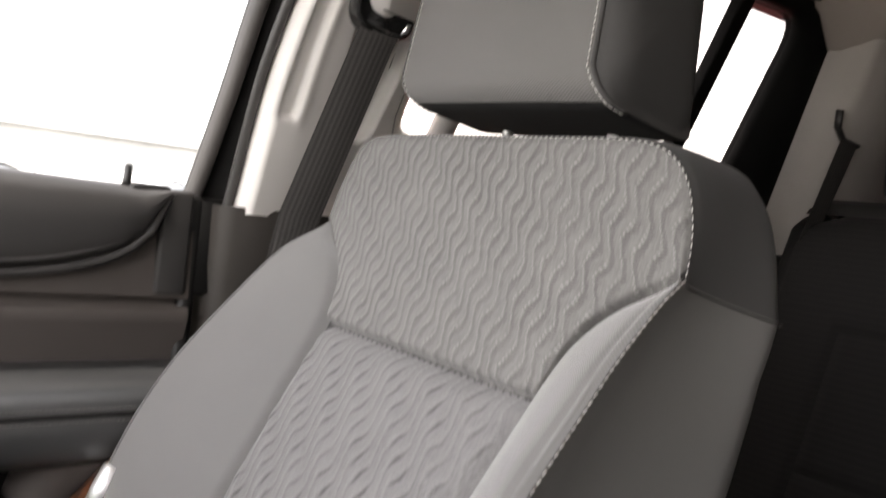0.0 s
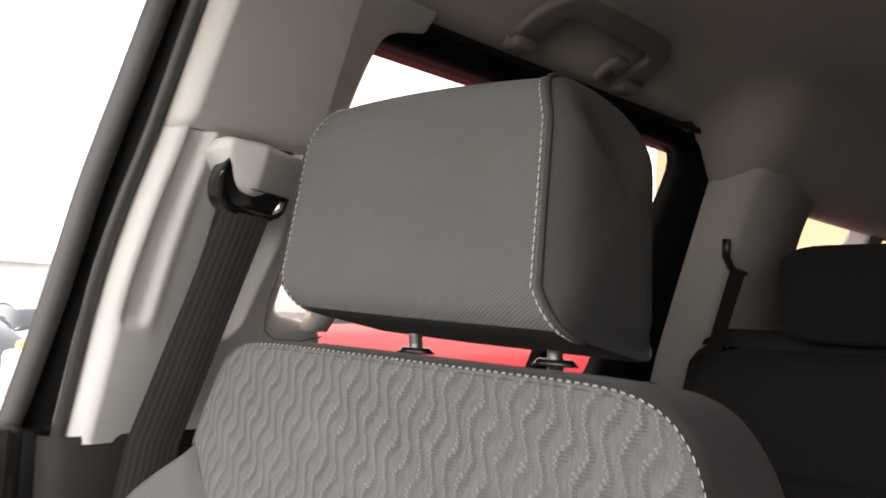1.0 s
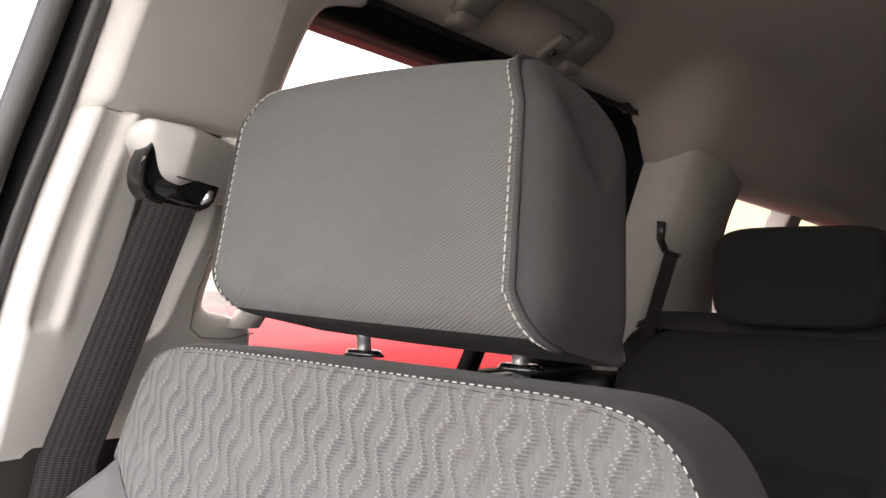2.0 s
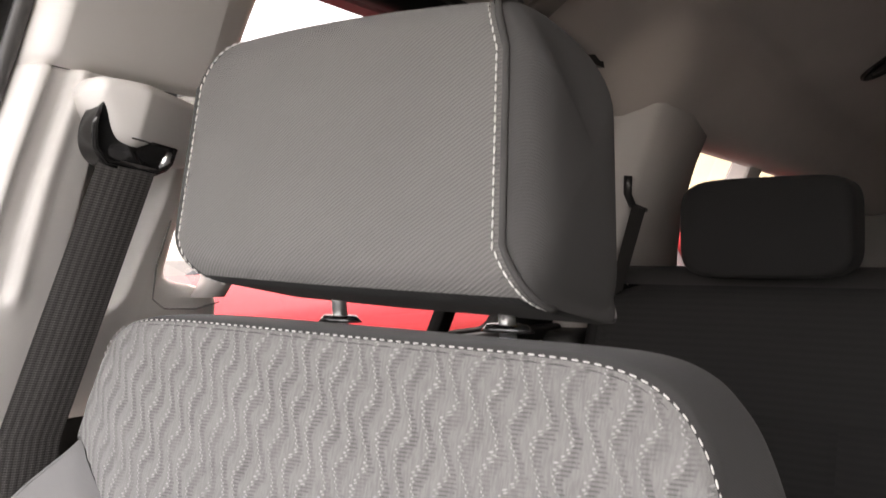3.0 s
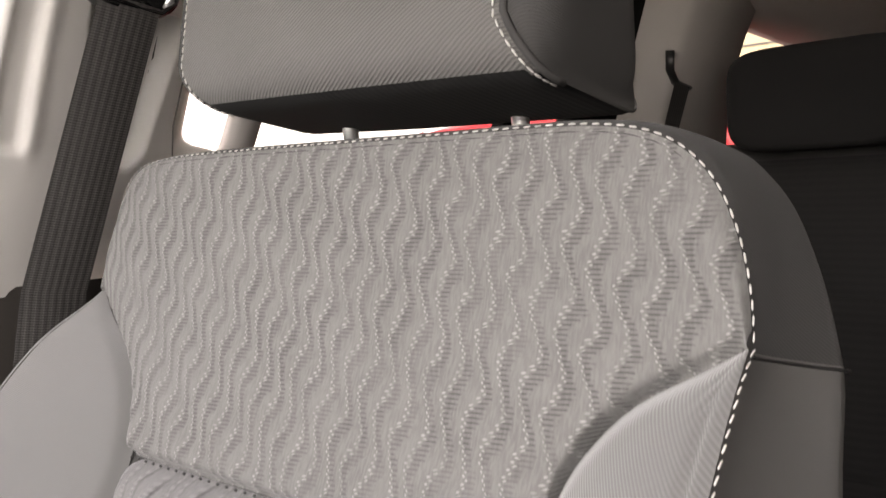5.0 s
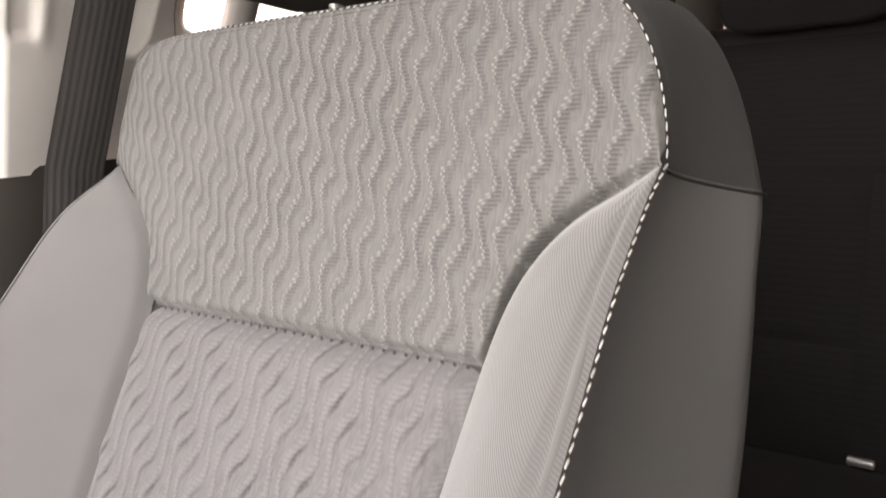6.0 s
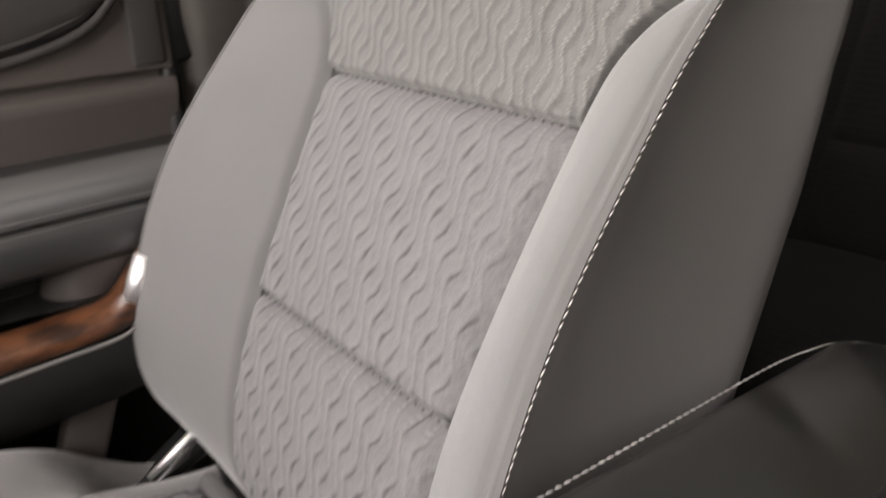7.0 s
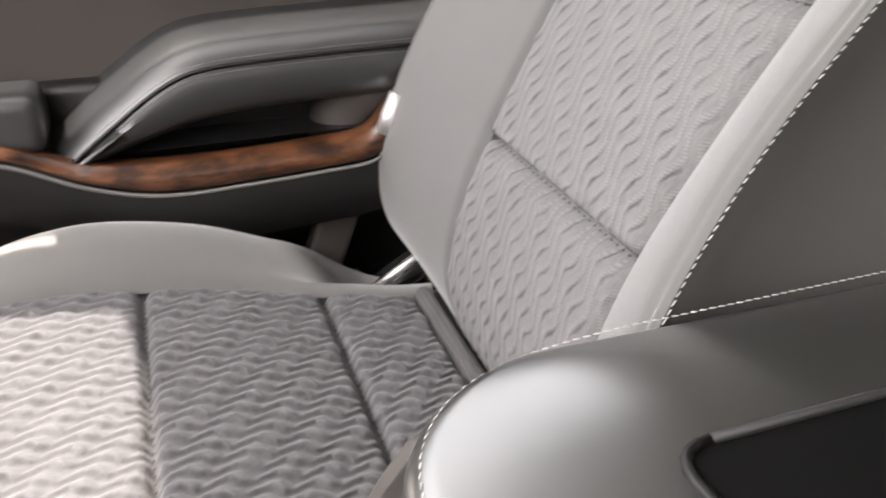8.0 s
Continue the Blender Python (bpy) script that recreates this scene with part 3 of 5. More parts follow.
rows = []
for i in range(121):
    y = 0.0 + 4.15 * i / 120
    half = 0.624 + 0.036 * max(0.0, min(1.0, (y - 1.68) / 0.12))
    rows.append([(half * (j / 28 - 1), y, liner_z(half * (j / 28 - 1), y)) for j in range(57)])
bm = sheet(rows)
geom = bmesh.ops.extrude_face_region(bm, geom=bm.faces[:])
for v in [g for g in geom["geom"] if isinstance(g, bmesh.types.BMVert)]:
    v.co.z = max(v.co.z + 0.03, 1.80)
fixed("ceiling", bm, M_ROOF, "warm grey cloth headliner of the cabin", "ceiling")

# oval air outlet let into the headliner over the rear seat
vent = thing("ceiling_vent", (-0.275, 2.42, liner_z(-0.275, 2.42)), "oval black air vent set in the headliner", "air vent")


def on_liner(r, a, down):
    x, y = -0.275 + r * math.cos(a), 2.42 + 0.62 * r * math.sin(a)
    return (x, y, liner_z(x, y) - down)


turn = [2 * math.pi * k / 36 for k in range(37)]
part("ring", sheet([[on_liner(r, a, d) for a in turn] for r, d in ((0.092, -0.002), (0.090, 0.006), (0.084, 0.010), (0.076, 0.011), (0.070, 0.007), (0.068, 0.002))]), M_GLOSSBLACK, vent, "glossy black ring")
part("bowl", sheet([[on_liner(r, a, d) for a in turn] for r, d in ((0.069, 0.003), (0.045, 0.0025), (0.002, 0.0025))]), M_BLACK, vent)
for v_ in (-0.036, -0.012, 0.012, 0.036):
    w_ = 0.62 * math.sqrt(0.066 ** 2 - v_ ** 2)
    part("vane", sheet([[(-0.275 + v_ + dx, 2.42 + w_ * t, liner_z(-0.275 + v_ + dx, 2.42 + w_ * t) - dz) for t in (-1, -0.5, 0, 0.5, 1)] for dx, dz in ((-0.005, 0.003), (-0.004, 0.009), (0.004, 0.012), (0.006, 0.011))]), M_BLACK, vent)


def pane_sheet(corners, x):
    """A thin pane in the plane of a door."""
    bm = bmesh.new()
    bm.faces.new([bm.verts.new((x, y, z)) for y, z in corners])
    return bm


# plain far side, front and rear of the cabin
def mirror_x(bm):
    for v in bm.verts:
        v.co.x = -v.co.x
    bmesh.ops.reverse_faces(bm, faces=bm.faces)
    return bm


fixed("wall_left", box((0.80, -0.97, 0.5), (0.86, 4.2, 1.31)), M_DOOR, "dark lower door trim across the cabin", "wall", False)
# unseen wall in place of rear side windows, added to darken the rear
for y0, y1 in ((0.82, 4.2),):
    fixed("wall_left_upper", mirror_x(lean(box((-0.05, y0, 1.31), (0.0, y1, 1.76)))), M_PILLAR, "plain unseen wall across the cabin, keeps light out of the rear", "wall", False)
# unseen pane, tinted dark to hold back light from this side
driver_pane = mirror_x(lean(pane_sheet([(-0.65, 1.311), (0.82, 1.311), (0.82, 1.74), (0.01, 1.74)], -0.03)))
fixed("window_4", driver_pane, M_GLASS_LEFT, "unseen window across the cabin, tinted dark to cut its light", "window", False)
fixed("rail_left", mirror_x(lean(box((-0.125, -0.02, 1.735), (0.0, 4.2, 1.80)))), M_PILLAR, "warm grey roof rail across the cabin", "wall", False)
# unseen tailgate without its window, closed to keep light out of the rear
fixed("wall_rear", box((-0.83, 4.2, 0.44), (0.83, 4.26, 1.74)), M_TRIMGREY, "plain grey unseen wall closing the tailgate, keeps light out", "wall", False)
fixed("rail_rear", box((-0.70, 4.1, 1.72), (0.70, 4.26, 1.85)), M_TRIMGREY, "grey tailgate header trim", "wall", False)
fixed("wall_front", box((-0.83, -0.97, 0.44), (0.83, -0.08, 1.245), 0.06, 4), M_DOORLOW, "dark dashboard and bulkhead", "wall")
for sx in (-1, 1):
    fixed("pillar_front", tube([(sx * 0.60, 0.02, 1.80), (sx * 0.70, -0.44, 1.50), (sx * 0.80, -0.96, 1.18)], 0.045, 10), M_PILLAR, "warm grey windscreen pillar trim", "wall")
windscreen = sheet([[(sx * (0.78 - 0.16 * t), -0.96 + 0.98 * t, 1.17 + 0.655 * t) for sx in (-1, -0.5, 0, 0.5, 1)] for t in (0, 0.25, 0.5, 0.75, 1)])
fixed("windscreen", windscreen, M_WINDSCREEN, "blue-tinted windscreen glass", "window")
fixed("floor_front", box((-0.85, -1.2, 0.44), (0.85, -0.94, 1.15)), M_DOORLOW, "dark bulkhead below the windscreen", "wall", False)

# ---- right-hand body side ----
fixed("rail_right", lean(box((-0.135, -0.02, 1.765), (-0.012, 4.2, 1.81))), M_DOORLOW, "black roof rail above the doors", "wall", False)

# centre pillar, lofted up its height
pillar = thing("trim_pillar", (-0.75, 0.93, 0.5), "warm grey moulded pillar trim between the doors", "pillar trim", "", "structure")
front_edge = spl([(1.31, 0.829), (1.46, 0.827), (1.53, 0.832), (1.61, 0.842), (1.70, 0.850), (1.76, 0.856)])


def soft_step(x, lo, hi):
    k = max(0.0, min(1.0, (x - lo) / (hi - lo)))
    return k * k * (3 - 2 * k)


rib_edge = spl([(1.43, 0.874), (1.50, 0.876), (1.566, 0.881), (1.611, 0.887)])


def panel_height(y, z):
    """Relief of the lower cover: a shallow groove, a rib, and a sunk channel for the belt."""
    f, a = front_edge(z), rib_edge(z)
    right = 0.985 + 0.018 * min(1.0, max(0.0, (z - 1.42) / 0.10))
    groove = soft_step(y, f + 0.014, f + 0.021) * (1 - soft_step(y, a - 0.011, a - 0.003)) * soft_step(z, 1.424, 1.436)
    rib = math.exp(-(((y - a) / 0.007) ** 2)) * soft_step(z, 1.41, 1.44)
    dx, dz = max(0.932 - y, y - right + 0.022, 0.0), max(1.436 - z, 0.0)
    sunk = 1 - soft_step(math.hypot(dx, dz), 0.012, 0.021)
    return 0.003 * rib - 0.008 * groove - 0.026 * sunk


def pillar_face(y, z):
    """Inner face of the pillar: it turns away from the windscreen towards the rear."""
    return side(z) + 0.0255 - 0.15 * (y - front_edge(z) - 0.017)


rear_edge = spl([(1.30, 1.150), (1.36, 1.126), (1.405, 1.116), (1.425, 1.106), (1.434, 1.085), (1.439, 1.055), (1.445, 1.040), (1.46, 1.036), (1.55, 1.040), (1.65, 1.048), (1.70, 1.053), (1.73, 1.059), (1.745, 1.067), (1.754, 1.085), (1.76, 1.115), (1.79, 1.13)])


def pillar_row(z, relief, lift=0.0):
    f, s = front_edge(z), side(z) + lift
    r = rear_edge(z)
    row = [(s - 0.05, f - 0.002, z), (s - 0.008, f, z), (s + 0.008, f + 0.004, z), (s + 0.018, f + 0.009, z), (s + 0.0235, f + 0.0135, z)]
    for i in range(64):
        y = f + 0.017 + (1.008 - f - 0.017) * i / 63
        row.append((pillar_face(y, z) + lift + (panel_height(y, z) if relief else 0.0), y, z))
    return row + [(s - 0.002, 1.018, z), (s - 0.008, max(1.026, r - 0.014), z), (s - 0.018, r - 0.002, z), (s - 0.05, r, z)]


zs = [1.308 + 0.298 * i / 70 for i in range(71)]
rows = [pillar_row(z, True) for z in zs] + [pillar_row(1.609, True, -0.002), pillar_row(1.6105, True, -0.012)]
part("lower_cover", sheet(rows), M_PILLAR, pillar)
# unseen backing added behind the covers to block light leaking through their joint
part("core", lean(box((-0.05, 0.862, 1.31), (-0.022, 1.0, 1.77))), M_DOORLOW, pillar, "dark backing added inside the pillar to stop light leaks", False)
zs = [1.6098, 1.613, 1.617] + [1.625 + 0.155 * i / 24 for i in range(25)]
part("upper_cover", sheet([pillar_row(z, False, (-0.010, -0.002, 0.001)[i] if i < 3 else 0.002) for i, z in enumerate(zs)]), M_PILLAR, pillar)
bm = box((-0.001, 0.934, 1.699), (0.0006, 0.972, 1.720), 0.0006, 1)
for v in bm.verts:
    v.co.x += pillar_face(v.co.y, v.co.z) + 0.0012
part("clip_cover", bm, M_PILLAR, pillar, "small square cover plate")
rows = []
for i in range(12):
    z = 0.5 + 0.816 * i / 11
    s = side(z)
    rows.append([(s - 0.05, 0.80, z), (s + 0.0, 0.808, z), (s + 0.018, 0.83, z), (s + 0.022, 0.90, z), (s + 0.02, 1.05, z), (s + 0.0, 1.13, z), (s - 0.05, 1.15, z)])
part("foot_cover", sheet(rows), M_FOOT, pillar, "dark taupe lower pillar cover")
seal_line = spl([(0.55, 0.815), (1.2, 0.818), (1.31, 0.8235), (1.46, 0.8215), (1.53, 0.826), (1.61, 0.8365), (1.70, 0.8445), (1.76, 0.850)])
fixed("trim_seal", tube([(side(z) - 0.004, seal_line(z), z) for z in [0.55 + 1.21 * k / 40 for k in range(41)]], 0.0066, 12), M_RUBBER, "dark rubber door seal", "seal")

# rear pillar
rear_pillar = thing("trim_pillar", (-0.75, 2.0, 0.5), "grey rear pillar trim with a belt slot", "pillar trim", "", "structure")
fe = spl([(1.33, 1.905), (1.40, 1.880), (1.53, 1.846), (1.65, 1.816), (1.73, 1.797), (1.77, 1.79)])
re_ = spl([(1.33, 2.455), (1.42, 2.355), (1.50, 2.273), (1.57, 2.221), (1.636, 2.190), (1.69, 2.184), (1.77, 2.18)])
rows = []
for i in range(22):
    z = 1.318 + 0.537 * i / 21
    s, a, b = side(z), fe(z), re_(z)
    k = 0.055
    rows.append([(s - 0.06, a + 0.032, z), (s, a + 0.034, z), (s + 0.02, a + 0.040, z), (s + k - 0.008, a + 0.058, z), (s + k + 0.004, a + 0.070, z), (s + k + 0.008, (a + b) / 2, z), (s + k - 0.005, b - 0.05, z), (s + 0.02, b - 0.01, z), (s - 0.05, b, z)])
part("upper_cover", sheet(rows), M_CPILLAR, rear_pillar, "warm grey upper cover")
part("foot_cover", box((-0.86, 1.86, 0.5), (-0.735, 2.62, 1.333), 0.02), M_DOORLOW, rear_pillar, "black lower cover")
bm = tube([(-0.638, 1.868, 1.605), (-0.642, 1.875, 1.575), (-0.644, 1.90, 1.556), (-0.641, 1.945, 1.550)], 0.008, 8, None, 0.6)
part("belt_slot", bm, M_BLACK, rear_pillar, "black belt slot lip")
belt2 = thing("rear_seat_belt", (-0.66, 1.93, 0.9), "black webbing hanging from the rear pillar slot", "seat belt")
rows = [[(-0.638 - 0.16 * t, 1.885, 1.556 - 0.55 * t), (-0.634 - 0.16 * t, 1.935 - 0.02 * t, 1.550 - 0.55 * t)] for t in (0, 0.15, 0.3, 0.45, 0.6, 0.8, 1.0)]
part("webbing", sheet(rows, auto_uv(rows)), M_BELT, belt2)

# rear quarter and last pillar
fixed("quarter_panel", lean(box((-0.06, 2.45, 0.5), (0.0, 4.2, 1.40))), M_TRIMGREY, "grey rear quarter trim below the window", "wall", False)
fixed("quarter_pillar", lean(box((-0.06, 2.634, 1.40), (0.0, 2.735, 1.76), 0.01)), M_PILLAR, "warm grey quarter window post", "wall", False)
fixed("last_pillar", lean(box((-0.06, 3.55, 1.40), (0.0, 4.2, 1.76), 0.01)), M_PILLAR, "warm grey last pillar trim", "wall", False)
quarter = lean(pane_sheet([(2.2, 1.38), (3.56, 1.38), (3.56, 1.75), (2.2, 1.75)], -0.052))
fixed("window_3", quarter, M_PRIVACY, "dark-tinted rear quarter window pane", "window", False)

# ---- rear door ----
rdoor = thing("rear_door", (-0.82, 1.45, 0.5), "closed rear door with a black framed window", "car door")
outer = rounded([(1.02, 1.315), (1.02, 1.776), (1.87, 1.776), (2.03, 1.315)], [0.01, 0.07, 0.06, 0.01])
inner = rounded([(1.035, 1.345), (1.035, 1.744), (1.745, 1.744), (1.752, 1.345)], [0.03, 0.03, 0.05, 0.03])
part("window_frame", lean(ring_frame(outer, inner, -0.055, -0.02)), M_FRAME, rdoor, "black window frame")
part("window_bar", lean(box((-0.05, 1.568, 1.34), (-0.025, 1.600, 1.75), 0.004)), M_FRAME, rdoor, "black divider bar")
part("window_pane", lean(pane_sheet([(1.05, 1.33), (1.81, 1.33), (1.76, 1.77), (1.05, 1.77)], -0.044)), M_PRIVACY, rdoor, "dark-tinted glass", False)
part("door_panel", box((-0.87, 1.08, 0.5), (-0.80, 1.95, 1.325), 0.02, 3), M_TRIMGREY, rdoor, "grey door trim")
part("sill", lean(box((-0.03, 1.05, 1.305), (0.01, 1.93, 1.342), 0.012, 3)), M_DOORLOW, rdoor)

# upright grab handle behind the centre pillar
assist = thing("grab_handle", (-0.74, 1.06, 1.42), "warm grey upright grab handle on the pillar trim", "grab handle")
grip = []
for z, y in ((1.424, 1.080), (1.440, 1.086), (1.470, 1.089), (1.520, 1.090), (1.565, 1.088), (1.595, 1.078), (1.612, 1.060), (1.618, 1.030)):
    grip.append([(side(z) + 0.006 + 0.012 * a, y + 0.0165 * b, z) for a, b in ((-1, -0.7), (-0.7, -1), (0.5, -1), (1, -0.6), (1, 0.6), (0.5, 1), (-0.7, 1), (-1, 0.7))])
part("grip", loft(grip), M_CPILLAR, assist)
seam_line = [(side(z) + 0.0035, y, z) for y, z in ((1.012, 1.50), (1.010, 1.455), (1.016, 1.424), (1.032, 1.414), (1.07, 1.412), (1.098, 1.418))]
part("bezel_joint", tube(seam_line, 0.0008, 6), M_TRIMGREY, assist, "dark joint line round the handle foot")

# ---- front door ----
door = thing("front_door", (-0.82, 0.3, 0.5), "closed front door in dark trim with a burl wood pull", "car door")
Y0 = -0.35
# upper roll below the glass
rows = []
dip = spl([(-0.35, 1.213), (0.45, 1.212), (0.60, 1.220), (0.68, 1.238), (0.72, 1.262), (0.742, 1.296), (0.748, 1.32)])
for i in range(40):
    y = Y0 + (0.748 - Y0) * i / 39
    lo = dip(y)
    top = 1.333 - 0.006 * max(0, (y - 0.5) / 0.25)
    k = (top - lo) / 0.105
    rows.append([(x, y, top - (1.333 - z) * k if z < 1.333 else top) for x, z in ((-0.868, 1.32), (-0.846, 1.332), (-0.822, 1.333), (-0.806, 1.328), (-0.796, 1.314), (-0.793, 1.29), (-0.794, 1.262), (-0.799, 1.244), (-0.808, 1.234), (-0.83, 1.230))])
part("upper_panel", sheet(rows), M_DOORTOP, door, "soft dark grey upper roll")
# raised bead along the roll's lower edge
path = [(-0.802, y, dip(y) + 0.002) for y in [Y0 + (0.748 - Y0) * i / 60 for i in range(61)]]
part("bead", tube(path, 0.0055, 8), M_DOORTOP, door, "raised moulding bead")
path = [(-0.801, y, dip(y) + 0.016 + 0.004 * max(0, (y - 0.6) / 0.15)) for y in [Y0 + (0.735 - Y0) * i / 60 for i in range(61)]]
part("bead", tube(path, 0.004, 8), M_DOORTOP, door, "raised moulding bead")
# middle panel with a shelf line
rows = []
for i in range(24):
    y = Y0 + (0.786 - Y0) * i / 23
    rows.append([(x, y, z) for x, z in ((-0.87, 1.322 if y > 0.66 else 1.25), (-0.822, 1.318 if y > 0.66 else 1.245), (-0.818, 1.24), (-0.816, 1.20), (-0.817, 1.196), (-0.832, 1.194), (-0.832, 1.187), (-0.813, 1.185), (-0.808, 1.178), (-0.812, 1.165), (-0.826, 1.13), (-0.835, 1.06), (-0.838, 0.95))])
part("middle_panel", sheet(rows), M_DOOR, door, "dark grey middle panel with a shelf line")
part("door_edge", box((-0.875, 0.775, 0.5), (-0.82, 0.797, 1.325), 0.008, 2), M_DOORLOW, door, "dark door edge")
# window frame and glass
fr = spl([(1.31, 0.780), (1.36, 0.7855), (1.46, 0.7945), (1.56, 0.801), (1.65, 0.812), (1.76, 0.825)])
rows, jamb = [], []
for i in range(24):
    z = 1.318 + 0.44 * i / 23
    s, a = side(z), fr(z)
    rows.append([(s - 0.05, a - 0.002, z), (s - 0.031, a, z), (s - 0.0225, a + 0.003, z), (s - 0.019, a + 0.008, z), (s - 0.021, a + 0.013, z), (s - 0.028, a + 0.016, z), (s - 0.05, a + 0.017, z)])
    jamb.append([(s - 0.05, a + 0.010, z), (s - 0.033, a + 0.012, z), (s - 0.033, seal_line(z) + 0.004, z), (s - 0.02, seal_line(z) + 0.006, z)])
fixed("trim_jamb", sheet(jamb), M_DOORLOW, "dark door jamb", "jamb")
part("window_frame", sheet(rows), M_SASH, door, "dark grey rounded window frame")
part("window_header", lean(box((-0.05, 0.0, 1.735), (-0.008, 0.83, 1.765), 0.008)), M_TRIMGREY, door)
part("window_pane", lean(pane_sheet([(-0.65, 1.311), (0.79, 1.311), (0.83, 1.75), (0.01, 1.75)], -0.044)), M_GLASS, door, "glass tinted to dim the window light", False)
part("lock_knob", tube([(-0.822, 0.702, 1.32), (-0.822, 0.702, 1.335), (-0.822, 0.7025, 1.350), (-0.822, 0.7025, 1.353)], [0.0065, 0.005, 0.0048, 0.002], 10), M_BLACK, door, "black lock knob")
part("corner_block", box((-0.862, 0.742, 1.20), (-0.812, 0.782, 1.328), 0.006, 2), M_DOORTOP, door)
part("jamb_block", box((-0.870, 0.770, 1.20), (-0.822, 0.828, 1.322), 0.004, 1), M_DOORLOW, door, "black block at the window corner")
part("belt_corner", box((-0.826, 0.703, 1.318), (-0.806, 0.752, 1.332), 0.006, 3), M_DOORLOW, door)

# armrest pad: a padded bar that bends down at its front end
arm_top = spl([(0.275, 1.005), (0.30, 1.030), (0.35, 1.068), (0.40, 1.102), (0.44, 1.118), (0.52, 1.124), (0.74, 1.128)])
arm_low = spl([(0.275, 0.965), (0.32, 0.985), (0.38, 1.005), (0.44, 1.022), (0.52, 1.030), (0.74, 1.032)])
rows, seam = [], []
for i in range(40):
    y = 0.295 + 0.49 * i / 39
    a, b = arm_top(min(y, 0.74) - 0.022) - 0.012, arm_low(min(y, 0.74) - 0.022) - 0.008
    rows.append([(-0.835, y, a + 0.004), (-0.80, y, a + 0.002), (-0.755, y, a - 0.004), (-0.728, y, a - 0.018), (-0.716, y, a - 0.032), (-0.712, y, a - 0.045), (-0.712, y, (a + b) / 2 - 0.008), (-0.716, y, b + 0.014), (-0.728, y, b + 0.003), (-0.76, y, b), (-0.80, y, b + 0.002), (-0.835, y, b + 0.004)])
    seam.append((-0.7145, y, a - 0.030))
bm = sheet(rows)
cap(bm, [v for v in bm.verts][:12])
pad = part("armrest", bm, M_PAD, door, "padded dark vinyl armrest with double stitching")
part("seam", tube(seam, 0.0022, 6), M_DOORLOW, pad, "sewn seam")
stitches("stitching", [(x + 0.001, y, z + 0.007) for x, y, z in seam], pad, 0.004, 0.0012, 0.0005, "dark grey sewing thread", M_TRIMGREY)
stitches("stitching", [(x + 0.001, y, z - 0.007) for x, y, z in seam], pad, 0.004, 0.0012, 0.0005, "dark grey sewing thread", M_TRIMGREY)
# recess behind the pull
part("pocket", box((-0.84, 0.28, 0.93), (-0.80, 0.79, 1.05), 0.01), M_DOORLOW, door, "black pull recess")
bm = tube([(-0.785, 0.628, 0.955), (-0.785, 0.636, 0.98), (-0.785, 0.645, 1.0), (-0.785, 0.66, 1.02), (-0.785, 0.672, 1.04)], [0.040, 0.041, 0.045, 0.053, 0.062], 20)
part("grip_post", bm, M_DOOR, door, "grey inner grip post")
# burl wood pull
w_top = spl([(0.20, 1.030), (0.258, 1.016), (0.333, 0.988), (0.409, 0.980), (0.513, 0.979), (0.60, 0.983), (0.645, 0.988), (0.665, 1.004), (0.69, 1.04)])
w_low = spl([(0.20, 1.012), (0.258, 1.002), (0.333, 0.966), (0.409, 0.946), (0.513, 0.946), (0.60, 0.950), (0.645, 0.953), (0.665, 0.960), (0.69, 0.98)])
rows, low = [], []
for i in range(50):
    y = 0.20 + 0.49 * i / 49
    a, b = w_top(y), w_low(y)
    rows.append([(-0.735, y, a - 0.002), (-0.720, y, a + 0.001), (-0.708, y, a - 0.002), (-0.700, y, a - 0.010), (-0.697, y, (a + b) / 2), (-0.699, y, b + 0.004), (-0.706, y, b), (-0.735, y, b)])
    low.append((-0.700, y, b - 0.003))
bm = loft(rows)
wood = part("pull", bm, M_BURL, door, "glossy burl wood door pull")
part("trim_line", tube(low, 0.0024, 8), M_TRIMGREY, wood, "thin grey trim line")
part("end_cap", tube([(-0.706, 0.668, 0.985), (-0.704, 0.678, 1.006), (-0.704, 0.688, 1.03)], [0.011, 0.013, 0.012], 10), M_CHROME, wood, "chrome end cap")
# black lower panel under the pull
rows = []
for i in range(24):
    y = 0.10 + 0.69 * i / 23
    b = w_low(min(max(y, 0.2), 0.66))
    rows.append([(-0.80, y, b + 0.01), (-0.712, y, b + 0.002), (-0.703, y, b - 0.008), (-0.703, y, b - 0.04), (-0.712, y, b - 0.075), (-0.74, y, b - 0.088), (-0.80, y, b - 0.092), (-0.82, y, 0.80), (-0.83, y, 0.52)])
part("lower_panel", sheet(rows), M_DOORLOW, door, "black lower door trim")
rows = [[(-0.80, y, 0.985), (-0.735, y, 0.985)] for y in (0.30, 0.5, 0.66)]
part("tray", sheet(rows), M_BLACK, door)
# switch panel ahead of the armrest
part("switch_pod", box((-0.80, 0.17, 1.0), (-0.715, 0.30, 1.065), 0.014, 3), M_PAD, door, "dark switch pod")
part("switch", box((-0.77, 0.20, 1.06), (-0.73, 0.235, 1.075), 0.005, 2), M_BLACK, door)

